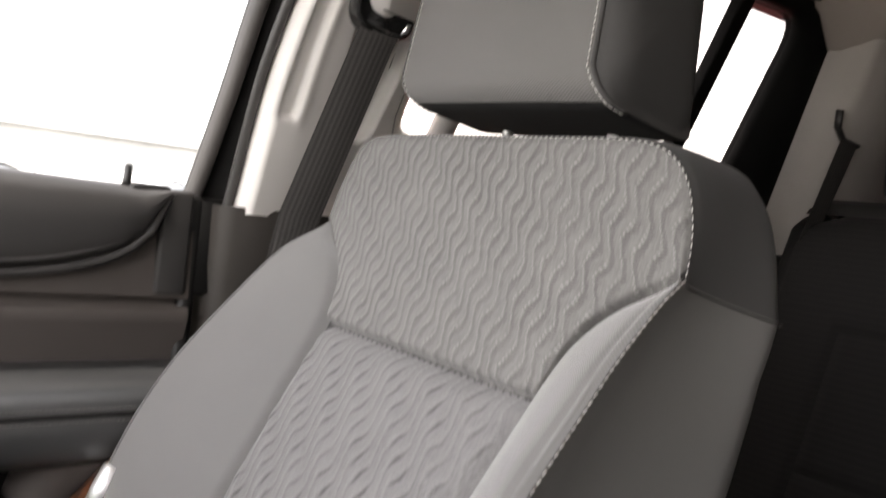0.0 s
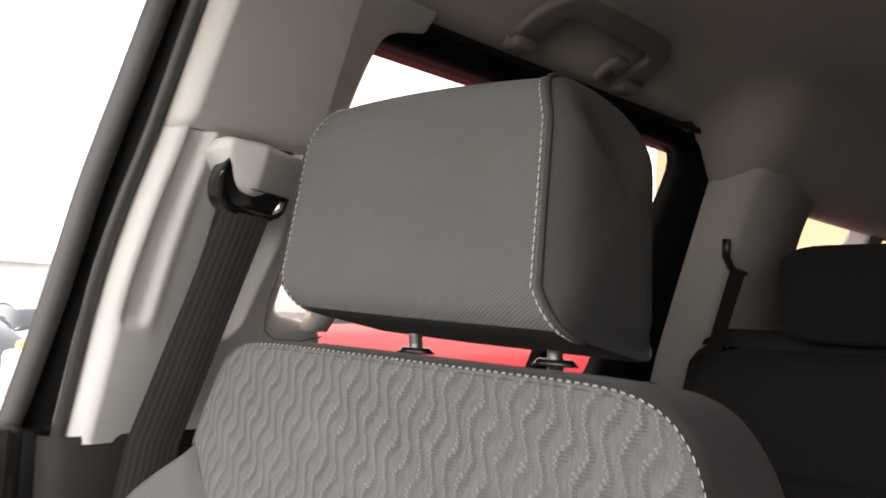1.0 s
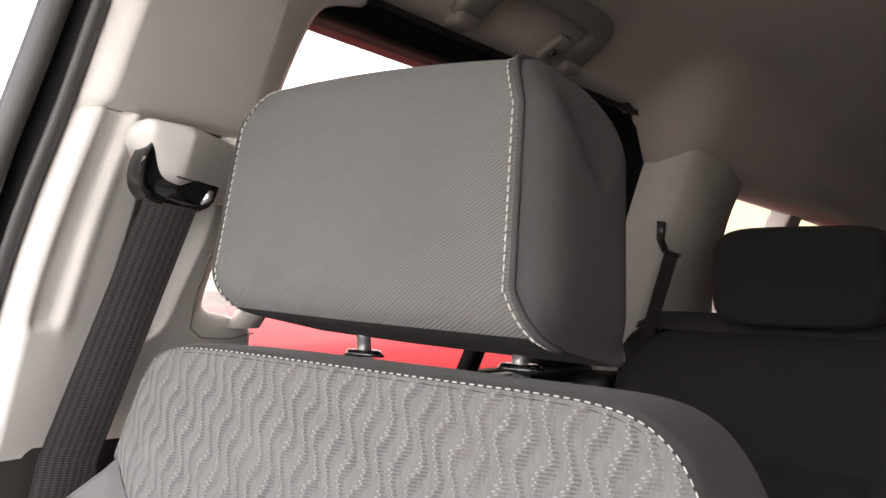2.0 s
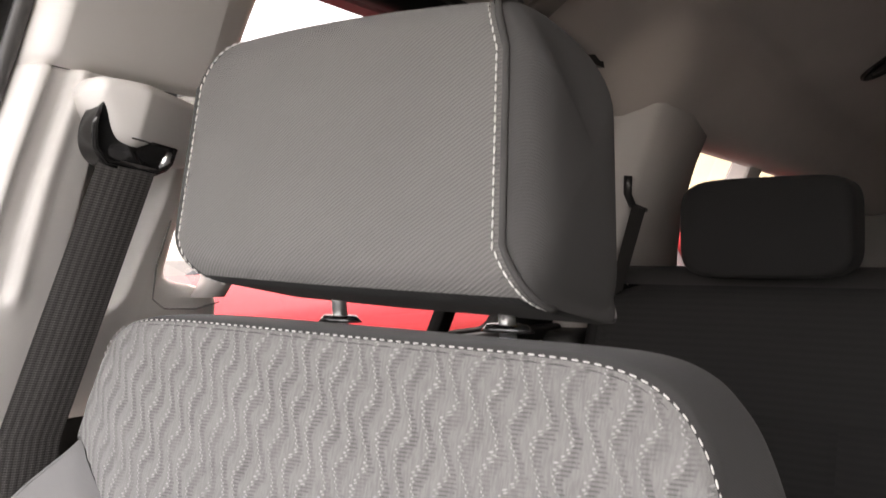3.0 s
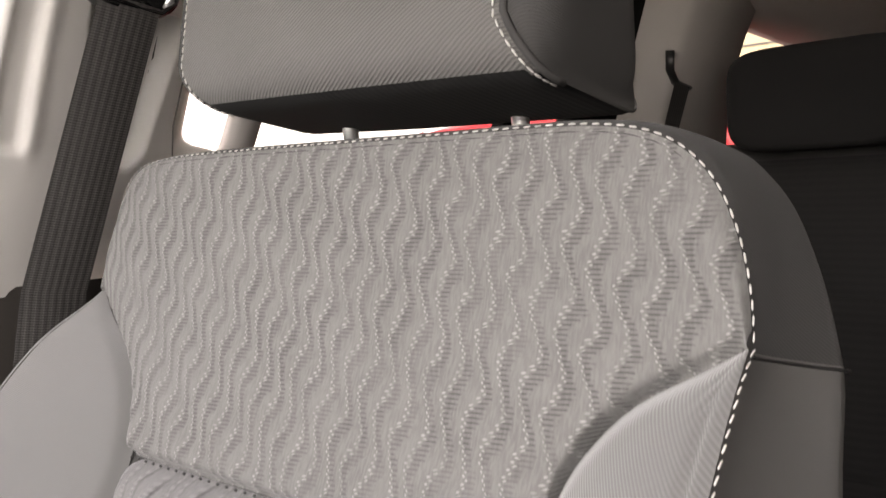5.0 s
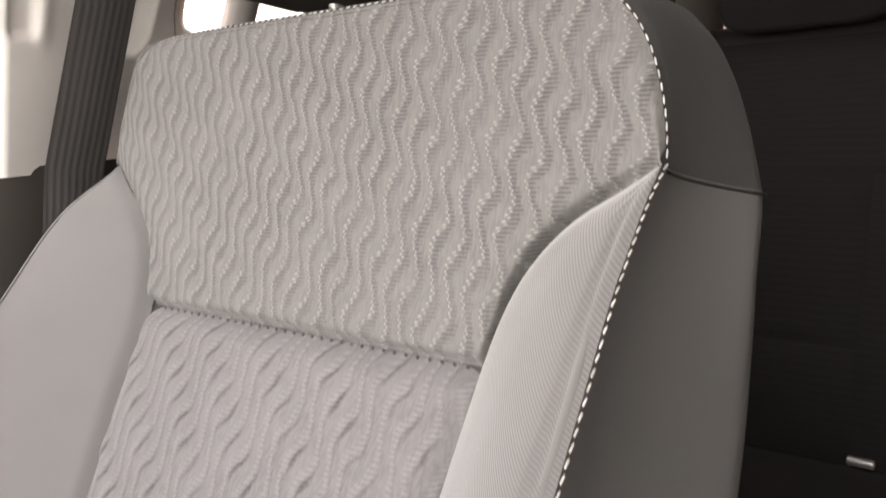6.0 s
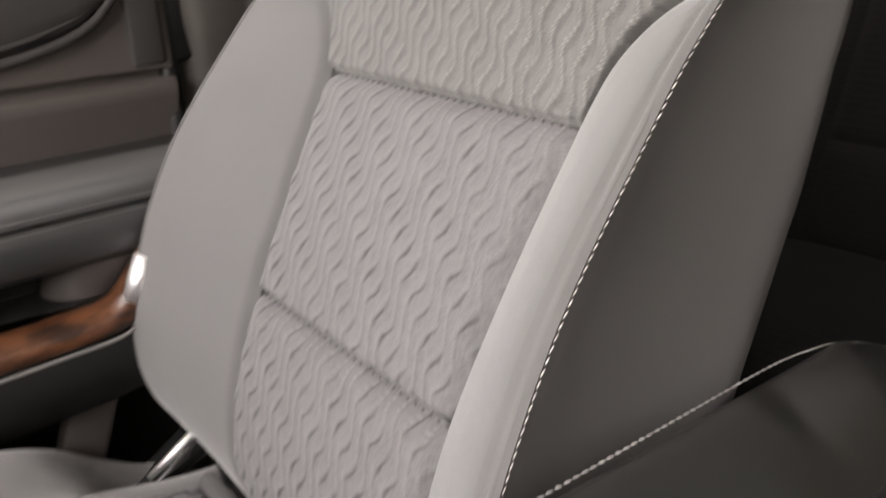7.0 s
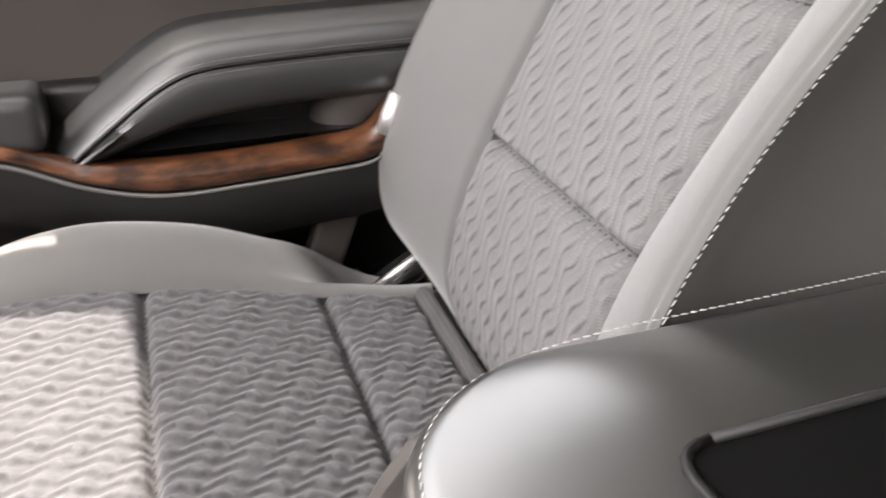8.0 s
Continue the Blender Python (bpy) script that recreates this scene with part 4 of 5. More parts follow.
# ---- front seat belt ----
belt = thing("seat_belt", (-0.70, 0.93, 0.9), "black ribbed seat belt hanging from the pillar guide", "seat belt")
rows = []
for i in range(25):
    t = i / 24
    z = 1.541 - 0.615 * t
    x = side(z) + 0.054 + 0.018 * t
    y0 = 0.899 - 0.085 * t
    rows.append([(x - 0.004, y0, z + 0.004), (x, y0 + 0.016 + 0.003 * t, z + 0.001), (x + 0.001, y0 + 0.032 + 0.006 * t, z - 0.001), (x, y0 + 0.049 + 0.012 * t, z - 0.003)])
bm = sheet(rows, auto_uv(rows))
part("webbing", bm, M_BELT, belt)
ring_line = rounded([(0.889, 1.586), (0.883, 1.567), (0.888, 1.548), (0.904, 1.5365), (0.938, 1.5335), (0.953, 1.5315), (0.964, 1.542), (0.964, 1.556), (0.912, 1.562), (0.897, 1.580)], [0.003, 0.015, 0.010, 0.012, 0.01, 0.008, 0.008, 0.003, 0.008, 0.004], 5)
part("guide_loop", lean(slab(ring_line, 0.034, 0.0535, 0, 0.004, 3)), M_GLOSSBLACK, belt, "glossy black guide loop")
lip = [(side(z) + 0.0535, y, z) for y, z in ((0.887, 1.578), (0.8855, 1.567), (0.890, 1.551), (0.903, 1.541), (0.93, 1.5375), (0.950, 1.536), (0.960, 1.544), (0.962, 1.556))]
part("guide_lip", tube(lip, [0.0015, 0.0026, 0.003, 0.0026, 0.002, 0.0026, 0.003, 0.002], 10), M_GLOSSBLACK, belt, "rounded lip of the guide loop")
part("loop_end", tube([(-0.6605, 0.9525, 1.540), (-0.6575, 0.957, 1.5465), (-0.6545, 0.9575, 1.553)], [0.0035, 0.005, 0.0035], 10), M_POLISHED, belt, "bright loop end")
low_edge = spl([(0.879, 1.588), (0.884, 1.581), (0.893, 1.572), (0.899, 1.562), (0.906, 1.5555), (0.926, 1.551), (1.004, 1.546)])
high_edge = spl([(0.879, 1.594), (0.882, 1.600), (0.888, 1.6035), (0.93, 1.602), (1.004, 1.597)])
rows = []
for i in range(40):
    y = 0.879 + 0.125 * (i / 39) ** 1.4
    a, b = low_edge(y), high_edge(y)
    front = 0.061 - 0.42 * max(0.0, y - 0.921) - 0.18 * max(0.0, 0.921 - y) - 0.016 * max(0.0, (0.890 - y) / 0.011) ** 2
    m = min(0.009, (b - a) * 0.45)
    rows.append([(front * k + 0.004 * (1 - k) + side(z), y, z) for k, z in ((0.0, a), (0.72, a + 0.0005), (0.90, a + m * 0.25), (1.0, a + m), (1.01, (a + b) / 2), (1.0, b - m), (0.90, b - m * 0.25), (0.72, b - 0.0005), (0.0, b))])
part("height_adjuster", loft(rows), M_PILLAR, belt, "warm grey height adjuster cover")
part("adjuster_joint", lean(tube([(0.061 - 0.42 * max(0.0, y - 0.921) + 0.0005, y, 1.5585 - 0.06 * (y - 0.92)) for y in (0.915, 0.93, 0.95, 0.97)], 0.0006, 6)), M_DOORLOW, belt, "dark joint line of the release button")

# ---- grab handle on the headliner rail ----
grab = thing("grab_handle", (-0.58, 1.4, 1.80), "warm grey grab handle folded under the headliner", "grab handle")
up = Vector((-0.50, 0.0, 0.866))


def strap(path, widths, thick):
    """A flat bar with rounded edges, lying in the slope of the headliner."""
    path = [Vector(p) for p in path]
    rings = []
    for i, p in enumerate(path):
        d = (path[min(i + 1, len(path) - 1)] - path[max(i - 1, 0)]).normalized()
        a = d.cross(up).normalized()
        ring = []
        for k in range(20):
            th = 2 * math.pi * (k + 0.5) / 20
            c_, s_ = math.cos(th), math.sin(th)
            ring.append(p + a * (widths[i] / 2 * math.copysign(abs(c_) ** 0.45, c_)) + up * (thick / 2 * math.copysign(abs(s_) ** 0.5, s_)))
        rings.append(ring)
    return loft(rings)


path = [(-0.604, 1.252, 1.786), (-0.588, 1.252, 1.796), (-0.568, 1.253, 1.806), (-0.553, 1.256, 1.813), (-0.543, 1.265, 1.817), (-0.539, 1.280, 1.819), (-0.537, 1.305, 1.820), (-0.536, 1.35, 1.821), (-0.537, 1.41, 1.820), (-0.539, 1.450, 1.819), (-0.543, 1.466, 1.817), (-0.553, 1.478, 1.813), (-0.568, 1.483, 1.806), (-0.588, 1.484, 1.796), (-0.604, 1.484, 1.786)]
part("grip", strap(path, [0.050, 0.048, 0.044, 0.038, 0.033, 0.030, 0.028, 0.027, 0.028, 0.030, 0.033, 0.038, 0.044, 0.050, 0.054], 0.015), M_ROOFTRIM, grab)
for y in (1.252, 1.484):
    part("mount", box((-0.628, y - 0.022, 1.772), (-0.592, y + 0.022, 1.806), 0.008, 3), M_ROOFTRIM, grab)
part("coat_hook", strap([(-0.602, 1.418, 1.776), (-0.585, 1.418, 1.787), (-0.566, 1.418, 1.797)], [0.036, 0.036, 0.032], 0.012), M_ROOFTRIM, grab)
part("hook_slot", strap([(-0.593, 1.412, 1.7765), (-0.580, 1.412, 1.784)], [0.010, 0.010], 0.012), M_BLACK, grab, "dark hook slot")

lamp = thing("reading_lamp", (-0.36, 2.35, 1.85), "small dark oval lamp in the headliner", "lamp")
bm = bmesh.new()
bmesh.ops.create_uvsphere(bm, u_segments=24, v_segments=12, radius=1.0)
for v in bm.verts:
    v.co = Vector((-0.36 + v.co.x * 0.055, 2.36 + v.co.y * 0.04, 1.872 + v.co.z * 0.012))
part("bezel", bm, M_DOOR, lamp)
part("lens", box((-0.385, 2.335, 1.856), (-0.35, 2.375, 1.864), 0.003), M_LENS, lamp, "small clear lens")

# ---- front seat ----
CX = -0.42
seat = thing("front_seat", (CX, 0.6, 0.5), "grey cloth front seat with quilted inserts and pale stitching", "car seat")
yc = spl([(0.78, 0.715), (0.83, 0.693), (0.88, 0.685), (0.95, 0.700), (1.034, 0.738), (1.12, 0.793), (1.21, 0.855), (1.27, 0.885), (1.31, 0.900), (1.37, 0.913), (1.42, 0.922)])
IN = {1: spl([(0.78, -0.246), (0.93, -0.250), (1.03, -0.256), (1.12, -0.258), (1.21, -0.258), (1.245, -0.251), (1.268, -0.237), (1.285, -0.219), (1.30, -0.193), (1.312, -0.1735)]),
      -1: spl([(0.78, -0.505), (0.88, -0.524), (0.93, -0.532), (0.97, -0.539), (1.03, -0.548), (1.10, -0.561), (1.15, -0.575), (1.21, -0.592), (1.23, -0.601), (1.25, -0.615), (1.272, -0.642), (1.293, -0.682), (1.312, -0.7145)])}
OUT = {1: spl([(0.78, -0.165), (0.95, -0.155), (1.06, -0.158), (1.2, -0.166), (1.29, -0.172), (1.312, -0.1725)]),
       -1: spl([(0.78, -0.690), (0.95, -0.706), (1.06, -0.708), (1.2, -0.708), (1.29, -0.714), (1.312, -0.7155)])}
MX, HALF = -0.4365, {1: 0.264, -1: 0.279}
fwd = spl([(0.78, -0.03), (0.83, 0.0), (0.88, 0.020), (0.95, 0.040), (1.03, 0.055), (1.12, 0.070), (1.19, 0.068), (1.25, 0.048), (1.29, 0.022), (1.312, 0.002)])
RISE = {1: 0.101, -1: 0.106}


def ztop(u):
    """Height of the stitched upper outline over the seat's width, fuller towards the door."""
    sx = 1 if u > 0 else -1
    k = 0.5 + 0.5 * math.sin(max(-1.0, min(1.0, u / 0.2)) * math.pi / 2)
    rise = RISE[-1] + (RISE[1] - RISE[-1]) * k
    return 1.31 + rise * max(0.0, 1 - (min(abs(u), HALF[sx]) / HALF[sx]) ** 10) ** 0.604


def roll(u):
    """How far the cloth turns back towards the door-side edge."""
    return 0.016 * max(0.0, (-u - 0.19) / 0.089) ** 2


def lower_curve(sx):
    """The lower border of the top insert as a height over x, from the bolster's inner seam."""
    out = [(0.0, 1.207)]
    for z in (1.210, 1.225, 1.245, 1.262, 1.268, 1.28, 1.285, 1.295, 1.30, 1.306, 1.311):
        u = abs(IN[sx](z) - MX)
        if u > out[-1][0] + 0.002:
            if len(out) == 1:
                out.append((u - 0.006, 1.207))
            out.append((u, z))
    return spl(out)


LOWER = {1: lower_curve(1), -1: lower_curve(-1)}
S1, S2 = 1.207, 1.027


def dent(d, depth=0.006, w=0.006):
    return depth * math.exp(-(d / w) ** 2)


def insert_panel(z0, z1, nu=250, nv=120):
    """A quilted panel between two sewn rows, with pulled-in edges."""
    pts, uvs = [], []
    for i in range(nv + 1):
        t = i / nv
        z = z0 + (z1 - z0) * t
        a, b = IN[-1](z) - 0.006, IN[1](z) + 0.008
        row, uvr = [], []
        for j in range(nu + 1):
            x = a + (b - a) * j / nu
            d = min(z - z0, z1 - z)
            e = max(0.0, min(x - a - 0.006, b - 0.008 - x))
            rise = 0.0020 * ridge(wave_at(x, z * 1.2, PERIOD), 0.30, 0.82) * min(1.0, d / 0.006)
            row.append((x, yc(z) + dent(d, 0.013, 0.006) + dent(e, 0.006, 0.007) - 0.005 * math.sin(math.pi * t) * min(1.0, e / 0.02) - rise * min(1.0, e / 0.008) + (0.004 if e == 0.0 else 0.0), z))
            uvr.append((x, z * 1.2))
        pts.append(row)
        uvs.append(uvr)
    return sheet(pts, uvs)


def top_panel(nu=420, nv=120):
    """The upper quilted panel, which widens to the stitched outline."""
    pts, uvs = [], []
    for i in range(nv + 1):
        row, uvr = [], []
        for j in range(nu + 1):
            u = -HALF[-1] + 0.0005 + (HALF[1] + HALF[-1] - 0.001) * j / nu
            sx = 1 if u > 0 else -1
            lo, hi = LOWER[sx](abs(u)), ztop(u)
            z = lo + (hi - lo) * i / nv
            d = min(i, nv - i) / nv * max(hi - lo, 0.001)
            e = min(d, max(0.0, HALF[sx] - abs(u)))
            rise = 0.0013 * ridge(wave_at(MX + u, z * 1.2, PERIOD), 0.55) * min(1.0, e / 0.008)
            row.append((MX + u, yc(z) + roll(u) + dent(d, 0.012 * min(1.0, max(0.0, HALF[sx] - abs(u)) / 0.04) if i < nv / 2 else 0.0015, 0.006) - 0.004 * math.sin(math.pi * i / nv) - rise, z))
            uvr.append((MX + u, z * 1.2))
        pts.append(row)
        uvs.append(uvr)
    return sheet(pts, uvs)


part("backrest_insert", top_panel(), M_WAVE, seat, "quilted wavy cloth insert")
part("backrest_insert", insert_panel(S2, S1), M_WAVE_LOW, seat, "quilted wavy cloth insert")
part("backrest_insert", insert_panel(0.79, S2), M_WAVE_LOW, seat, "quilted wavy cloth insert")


for z in (S1, S2):
    a, b = IN[-1](z), IN[1](z)
    stitches("seam_thread", [(a + 0.004 + (b - a - 0.008) * k / 30, yc(z) + 0.0075, z) for k in range(31)], seat, 0.0030, 0.0061, 0.0010, "dark sewing thread", M_WRAP)
# added backing sheet: its dark tone stands for shade in the seam gaps
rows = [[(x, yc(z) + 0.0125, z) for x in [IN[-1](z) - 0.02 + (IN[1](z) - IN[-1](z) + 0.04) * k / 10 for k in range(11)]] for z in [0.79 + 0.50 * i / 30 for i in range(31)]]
part("backrest_backing", sheet(rows, auto_uv(rows)), M_WRAP, seat, "dark sheet added behind the sewn joints to fill their gaps")


def stitch_point(z, sx):
    """The outer sewn edge of the bolster at a height."""
    return (OUT[sx](z), yc(z) - fwd(z) * (0.85 if sx > 0 else 1.0) + roll(OUT[sx](z) - MX) * soft_step(z, 1.275, 1.312), z)


# cross-sections of the bolsters: share of the width, share of the forward height
ACROSS = {1: spl([(0.0, 0.0), (0.5, 0.5), (1.0, 1.0)]), -1: spl([(0.0, 0.0), (0.5, 0.5), (1.0, 1.0)])}
AHEAD = {1: spl([(0.0, 0.0), (0.10, 0.13), (0.25, 0.34), (0.5, 0.65), (0.75, 0.88), (0.9, 0.93), (1.0, 0.85)]), -1: spl([(0.0, -0.03), (0.06, 0.05), (0.25, 0.255), (0.5, 0.51), (0.8, 0.81), (0.92, 0.925), (1.0, 1.0)])}


def bolster(sx):
    pts = []
    for i in range(91):
        z = 0.785 + (1.312 - 0.785) * i / 90
        a, b, f = IN[sx](z), OUT[sx](z), fwd(z)
        turn_in = soft_step(z, 1.275, 1.312)
        row = []
        for j in range(49):
            t = (j / 48) ** 1.3
            w = abs(b - a)
            ahead = f * AHEAD[sx](t) - dent(t * w, 0.008, 0.005) * min(1.0, w / 0.035) - (0.0034 if sx > 0 else 0.0) * math.exp(-(((1 - t) * w - 0.0090) / 0.0018) ** 2) * min(1.0, w / 0.04)
            x = a + (b - a) * ACROSS[sx](t)
            row.append((x, yc(z) + roll(x - MX) * turn_in - ahead, z))
        pts.append(row)
    return sheet(pts, auto_uv(pts))


for sx in (1, -1):
    part("bolster", bolster(sx), M_TWILL, seat, "smooth ribbed cloth side bolster")

# the edge band that runs from the stitched line round to the back shell
depth = spl([(0.78, 0.15), (0.9, 0.18), (1.03, 0.205), (1.15, 0.200), (1.22, 0.170), (1.29, 0.128), (1.312, 0.110), (1.34, 0.106), (1.42, 0.104)])


def rim(sx):
    """Half of the stitched outline, from the foot of the seat back to the top middle, with outward normals."""
    line = [Vector(stitch_point(0.785 + (1.312 - 0.785) * i / 40, sx)) for i in range(40)]
    for i in range(60):
        a = math.pi / 2 * (1 - (1 - i / 59) ** 1.8)
        u = HALF[sx] * max(0.0, math.cos(a)) ** 0.2 if i < 59 else 0.0
        z = ztop(sx * u) if i else 1.311
        line.append(Vector((MX + sx * u, yc(z) + roll(sx * u), z)))
    out = []
    for i, p in enumerate(line):
        d = line[min(i + 1, len(line) - 1)] - line[max(i - 1, 0)]
        nrm = Vector((sx, 0, 0)) if i < 40 else Vector((sx * d.z, 0, -sx * d.x)).normalized()
        out.append((p, nrm if i < 99 else Vector((0, 0, 1))))
    return out


def band(points, lo, hi):
    """From the stitched line back to the shell: hollow along the side, drawn in round the shoulder."""
    rows = []
    for i, (p, nrm) in enumerate(points[lo:hi]):
        dd = depth(p.z)
        low = 1.0 if p.z < 1.30 else max(0.0, 1 - (p.z - 1.30) / 0.09)
        corner = 4 * nrm.x**2 * nrm.z**2
        sag = math.exp(-(((p.z - 1.312) / 0.09) ** 2)) if p.z < 1.312 else max(0.0, 1 - (p.z - 1.312) / 0.085) + 0.35 * corner
        row = []
        for k in range(19):
            t = k / 18
            out = low * ((0.016 if nrm.x > 0 else -0.012) * t**2.2 - 0.007 * math.sin(math.pi * t**0.8)) + (1 - low) * (0.004 * math.sin(math.pi * t**0.5) - 0.004 * t * t)
            out += 0.006 * corner * t - dent(t * dd, 0.003, 0.004) - 0.010 * max(0.0, (t - 0.9) / 0.1) ** 2
            row.append(tuple(p + Vector((0, dd * t, -0.026 * t * sag)) + nrm * out))
        rows.append(row)
    return rows


for sx in (1, -1):
    line = rim(sx)
    rows = band(line, 0, 41)
    part("side_panel", sheet(rows, auto_uv(rows)), M_SIDE, seat, "dark vinyl side panel")
    rows = band(line, 40, 100)
    part("edge_band", sheet(rows, auto_uv(rows)), M_WRAP, seat, "dark cloth edge band")
    stitches("stitching", [p + n * 0.0010 + Vector((0, 0.0010, 0)) for p, n in (line if sx > 0 else line[42:])], seat, 0.0046, 0.0020, 0.00052)
    if sx < 0:
        continue
    part("piping", tube([p - n * 0.0054 + Vector((0, 0.0002, 0)) for p, n in line[2:39]], [0.0030] * 33 + [0.0024, 0.0018, 0.0012, 0.0006], 8), M_TWILL, seat, "narrow sewn piping")
    # sewn joint across the side
    p, n = line[40]
    dd = depth(p.z)
    part("seam", tube([tuple(p + Vector((0, dd * t, -0.002 - 0.026 * t)) + n * (sx * 0.016 * t**2.2 - 0.007 * math.sin(math.pi * t**0.8) + 0.0006 - 0.010 * max(0.0, (t - 0.9) / 0.1) ** 2)) for t in [k / 18 for k in range(1, 19)]], 0.0009, 6), M_DARKVINYL, seat, "sewn joint")
rows = []
for right_row, left_row in zip(band(rim(1), 0, 100), band(rim(-1), 0, 100)):
    a, b = Vector(right_row[-1]), Vector(left_row[-1])
    rows.append([tuple(a.lerp(b, k / 8) + Vector((0, 0.02 * math.sin(math.pi * k / 8), 0))) for k in range(9)])
part("back_shell", sheet(rows), M_DARKVINYL, seat, "dark back shell")

# cushion
cz = spl([(0.12, 0.800), (0.16, 0.850), (0.21, 0.880), (0.30, 0.886), (0.37, 0.881), (0.46, 0.866), (0.557, 0.850), (0.64, 0.838), (0.72, 0.828), (0.80, 0.80)])
cw = spl([(0.12, 0.19), (0.37, 0.188), (0.557, 0.166), (0.66, 0.150), (0.80, 0.15)])
cb = spl([(0.12, -0.03), (0.16, 0.0), (0.22, 0.028), (0.30, 0.044), (0.38, 0.045), (0.46, 0.038), (0.533, 0.012), (0.570, -0.022), (0.60, -0.070), (0.64, -0.12), (0.685, -0.15)])


def cushion_panel(y0, y1, n=110, m=280):
    pts, uvs = [], []
    for i in range(n + 1):
        y = y0 + (y1 - y0) * i / n
        row, uvr = [], []
        for j in range(m + 1):
            u = (2 * j / m - 1) * cw(y)
            d = min(y - y0, y1 - y)
            z = cz(y) - dent(d, 0.011, 0.006) + 0.004 * math.sin(math.pi * i / n) - dent(cw(y) - abs(u), 0.004, 0.006) + 0.0062 * ridge(wave_at(u, y * 1.25, PERIOD), 0.5, 0.74) * min(1.0, d / 0.006) * min(1.0, (cw(y) - abs(u)) / 0.015)
            row.append((CX + u, y, z))
            uvr.append((u, y * 1.25))
        pts.append(row)
        uvs.append(uvr)
    return sheet(pts, uvs)


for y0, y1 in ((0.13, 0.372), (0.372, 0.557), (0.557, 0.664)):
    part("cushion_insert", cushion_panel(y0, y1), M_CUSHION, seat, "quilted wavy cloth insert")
for y in (0.372, 0.557):
    stitches("seam_thread", [(CX + u * (cw(y) - 0.005), y, cz(y) - 0.0068) for u in [-1 + 2 * k / 30 for k in range(31)]], seat, 0.0030, 0.0061, 0.0010, "dark sewing thread", M_WRAP)
# the same added backing under the cushion seams, dark for their shade
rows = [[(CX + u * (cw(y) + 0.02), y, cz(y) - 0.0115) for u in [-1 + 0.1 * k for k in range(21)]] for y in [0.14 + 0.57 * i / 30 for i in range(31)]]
part("cushion_backing", sheet(rows, auto_uv(rows)), M_WRAP, seat, "dark sheet added behind the sewn joints to fill their gaps")
rows = [[(CX + u, y, z) for u in [-0.15 + 0.30 * k / 20 for k in range(21)]] for y, z in ((0.661, 0.826), (0.662, 0.838), (0.666, 0.844), (0.673, 0.845), (0.679, 0.841), (0.683, 0.832), (0.70, 0.79))]
part("cushion_tuck", sheet(rows, auto_uv(rows)), M_TUCK, seat, "rolled cloth tuck at the back of the cushion, darkened for shade")
for sx in (1, -1):
    pts = []
    for i in range(46):
        y = 0.125 + 0.56 * i / 45
        a = cw(y)
        row = []
        for t, dz, du in ((0, -0.006, 0.0), (0.08, 0.008, 0), (0.2, 0.45, 0), (0.35, 0.75, 0), (0.5, 0.93, 0), (0.65, 1.0, 0), (0.8, 0.93, 0), (0.92, 0.72, 0), (1.0, 0.40, 0.004), (1.0, -0.1, 0.012), (1.0, -0.9, 0.016), (1.0, -2.2, 0.012)):
            w = 0.288 - a
            h = cb(y)
            zz = cz(y) + (dz if abs(dz) < 0.02 else (h * dz if dz > 0 else 0.045 * dz + min(h, 0) * 1))
            row.append((CX + sx * (a + w * t + du), y, zz))
        pts.append(row)
    part("cushion_bolster", sheet(pts, auto_uv(pts)), M_TWILL, seat, "smooth ribbed cloth cushion bolster")
part("seat_base", box((CX - 0.24, 0.15, 0.5), (CX + 0.24, 0.74, 0.79), 0.02), M_DARKVINYL, seat, "dark seat base")
bm = slab(rounded([(0.18, 0.60), (0.18, 0.76), (0.56, 0.765), (0.640, 0.772), (0.724, 0.824), (0.745, 0.81), (0.745, 0.60)], 0.012), CX - 0.305, CX - 0.262, 0, 0.005, 3)
part("valance", bm, M_GLOSSBLACK, seat, "glossy black side valance")
part("valance_edge", tube([(CX - 0.274, 0.645, 0.7785), (CX - 0.274, 0.68, 0.799), (CX - 0.274, 0.722, 0.826)], [0.004, 0.0068, 0.0055], 10), M_CHROME, seat, "bright metal edge")
for sx in (1, -1):
    part("rail", box((CX + sx * 0.2 - 0.02, 0.1, 0.5), (CX + sx * 0.2 + 0.02, 0.85, 0.535), 0.005), M_STEEL, seat, "steel floor rail")

# headrest
HX, HW = -0.445, 0.1435
rest = part("headrest", box((HX - 0.10, 0.955, 1.47), (HX + 0.10, 1.0, 1.59), 0.02, 3), M_REST_SIDE, seat, "dark woven headrest core")
REST = rounded([(0.914, 1.446), (0.934, 1.634), (1.026, 1.612), (1.026, 1.4235)], [0.030, 0.050, 0.05, 0.022], 9)
RC = Vector((0.978, 1.532))


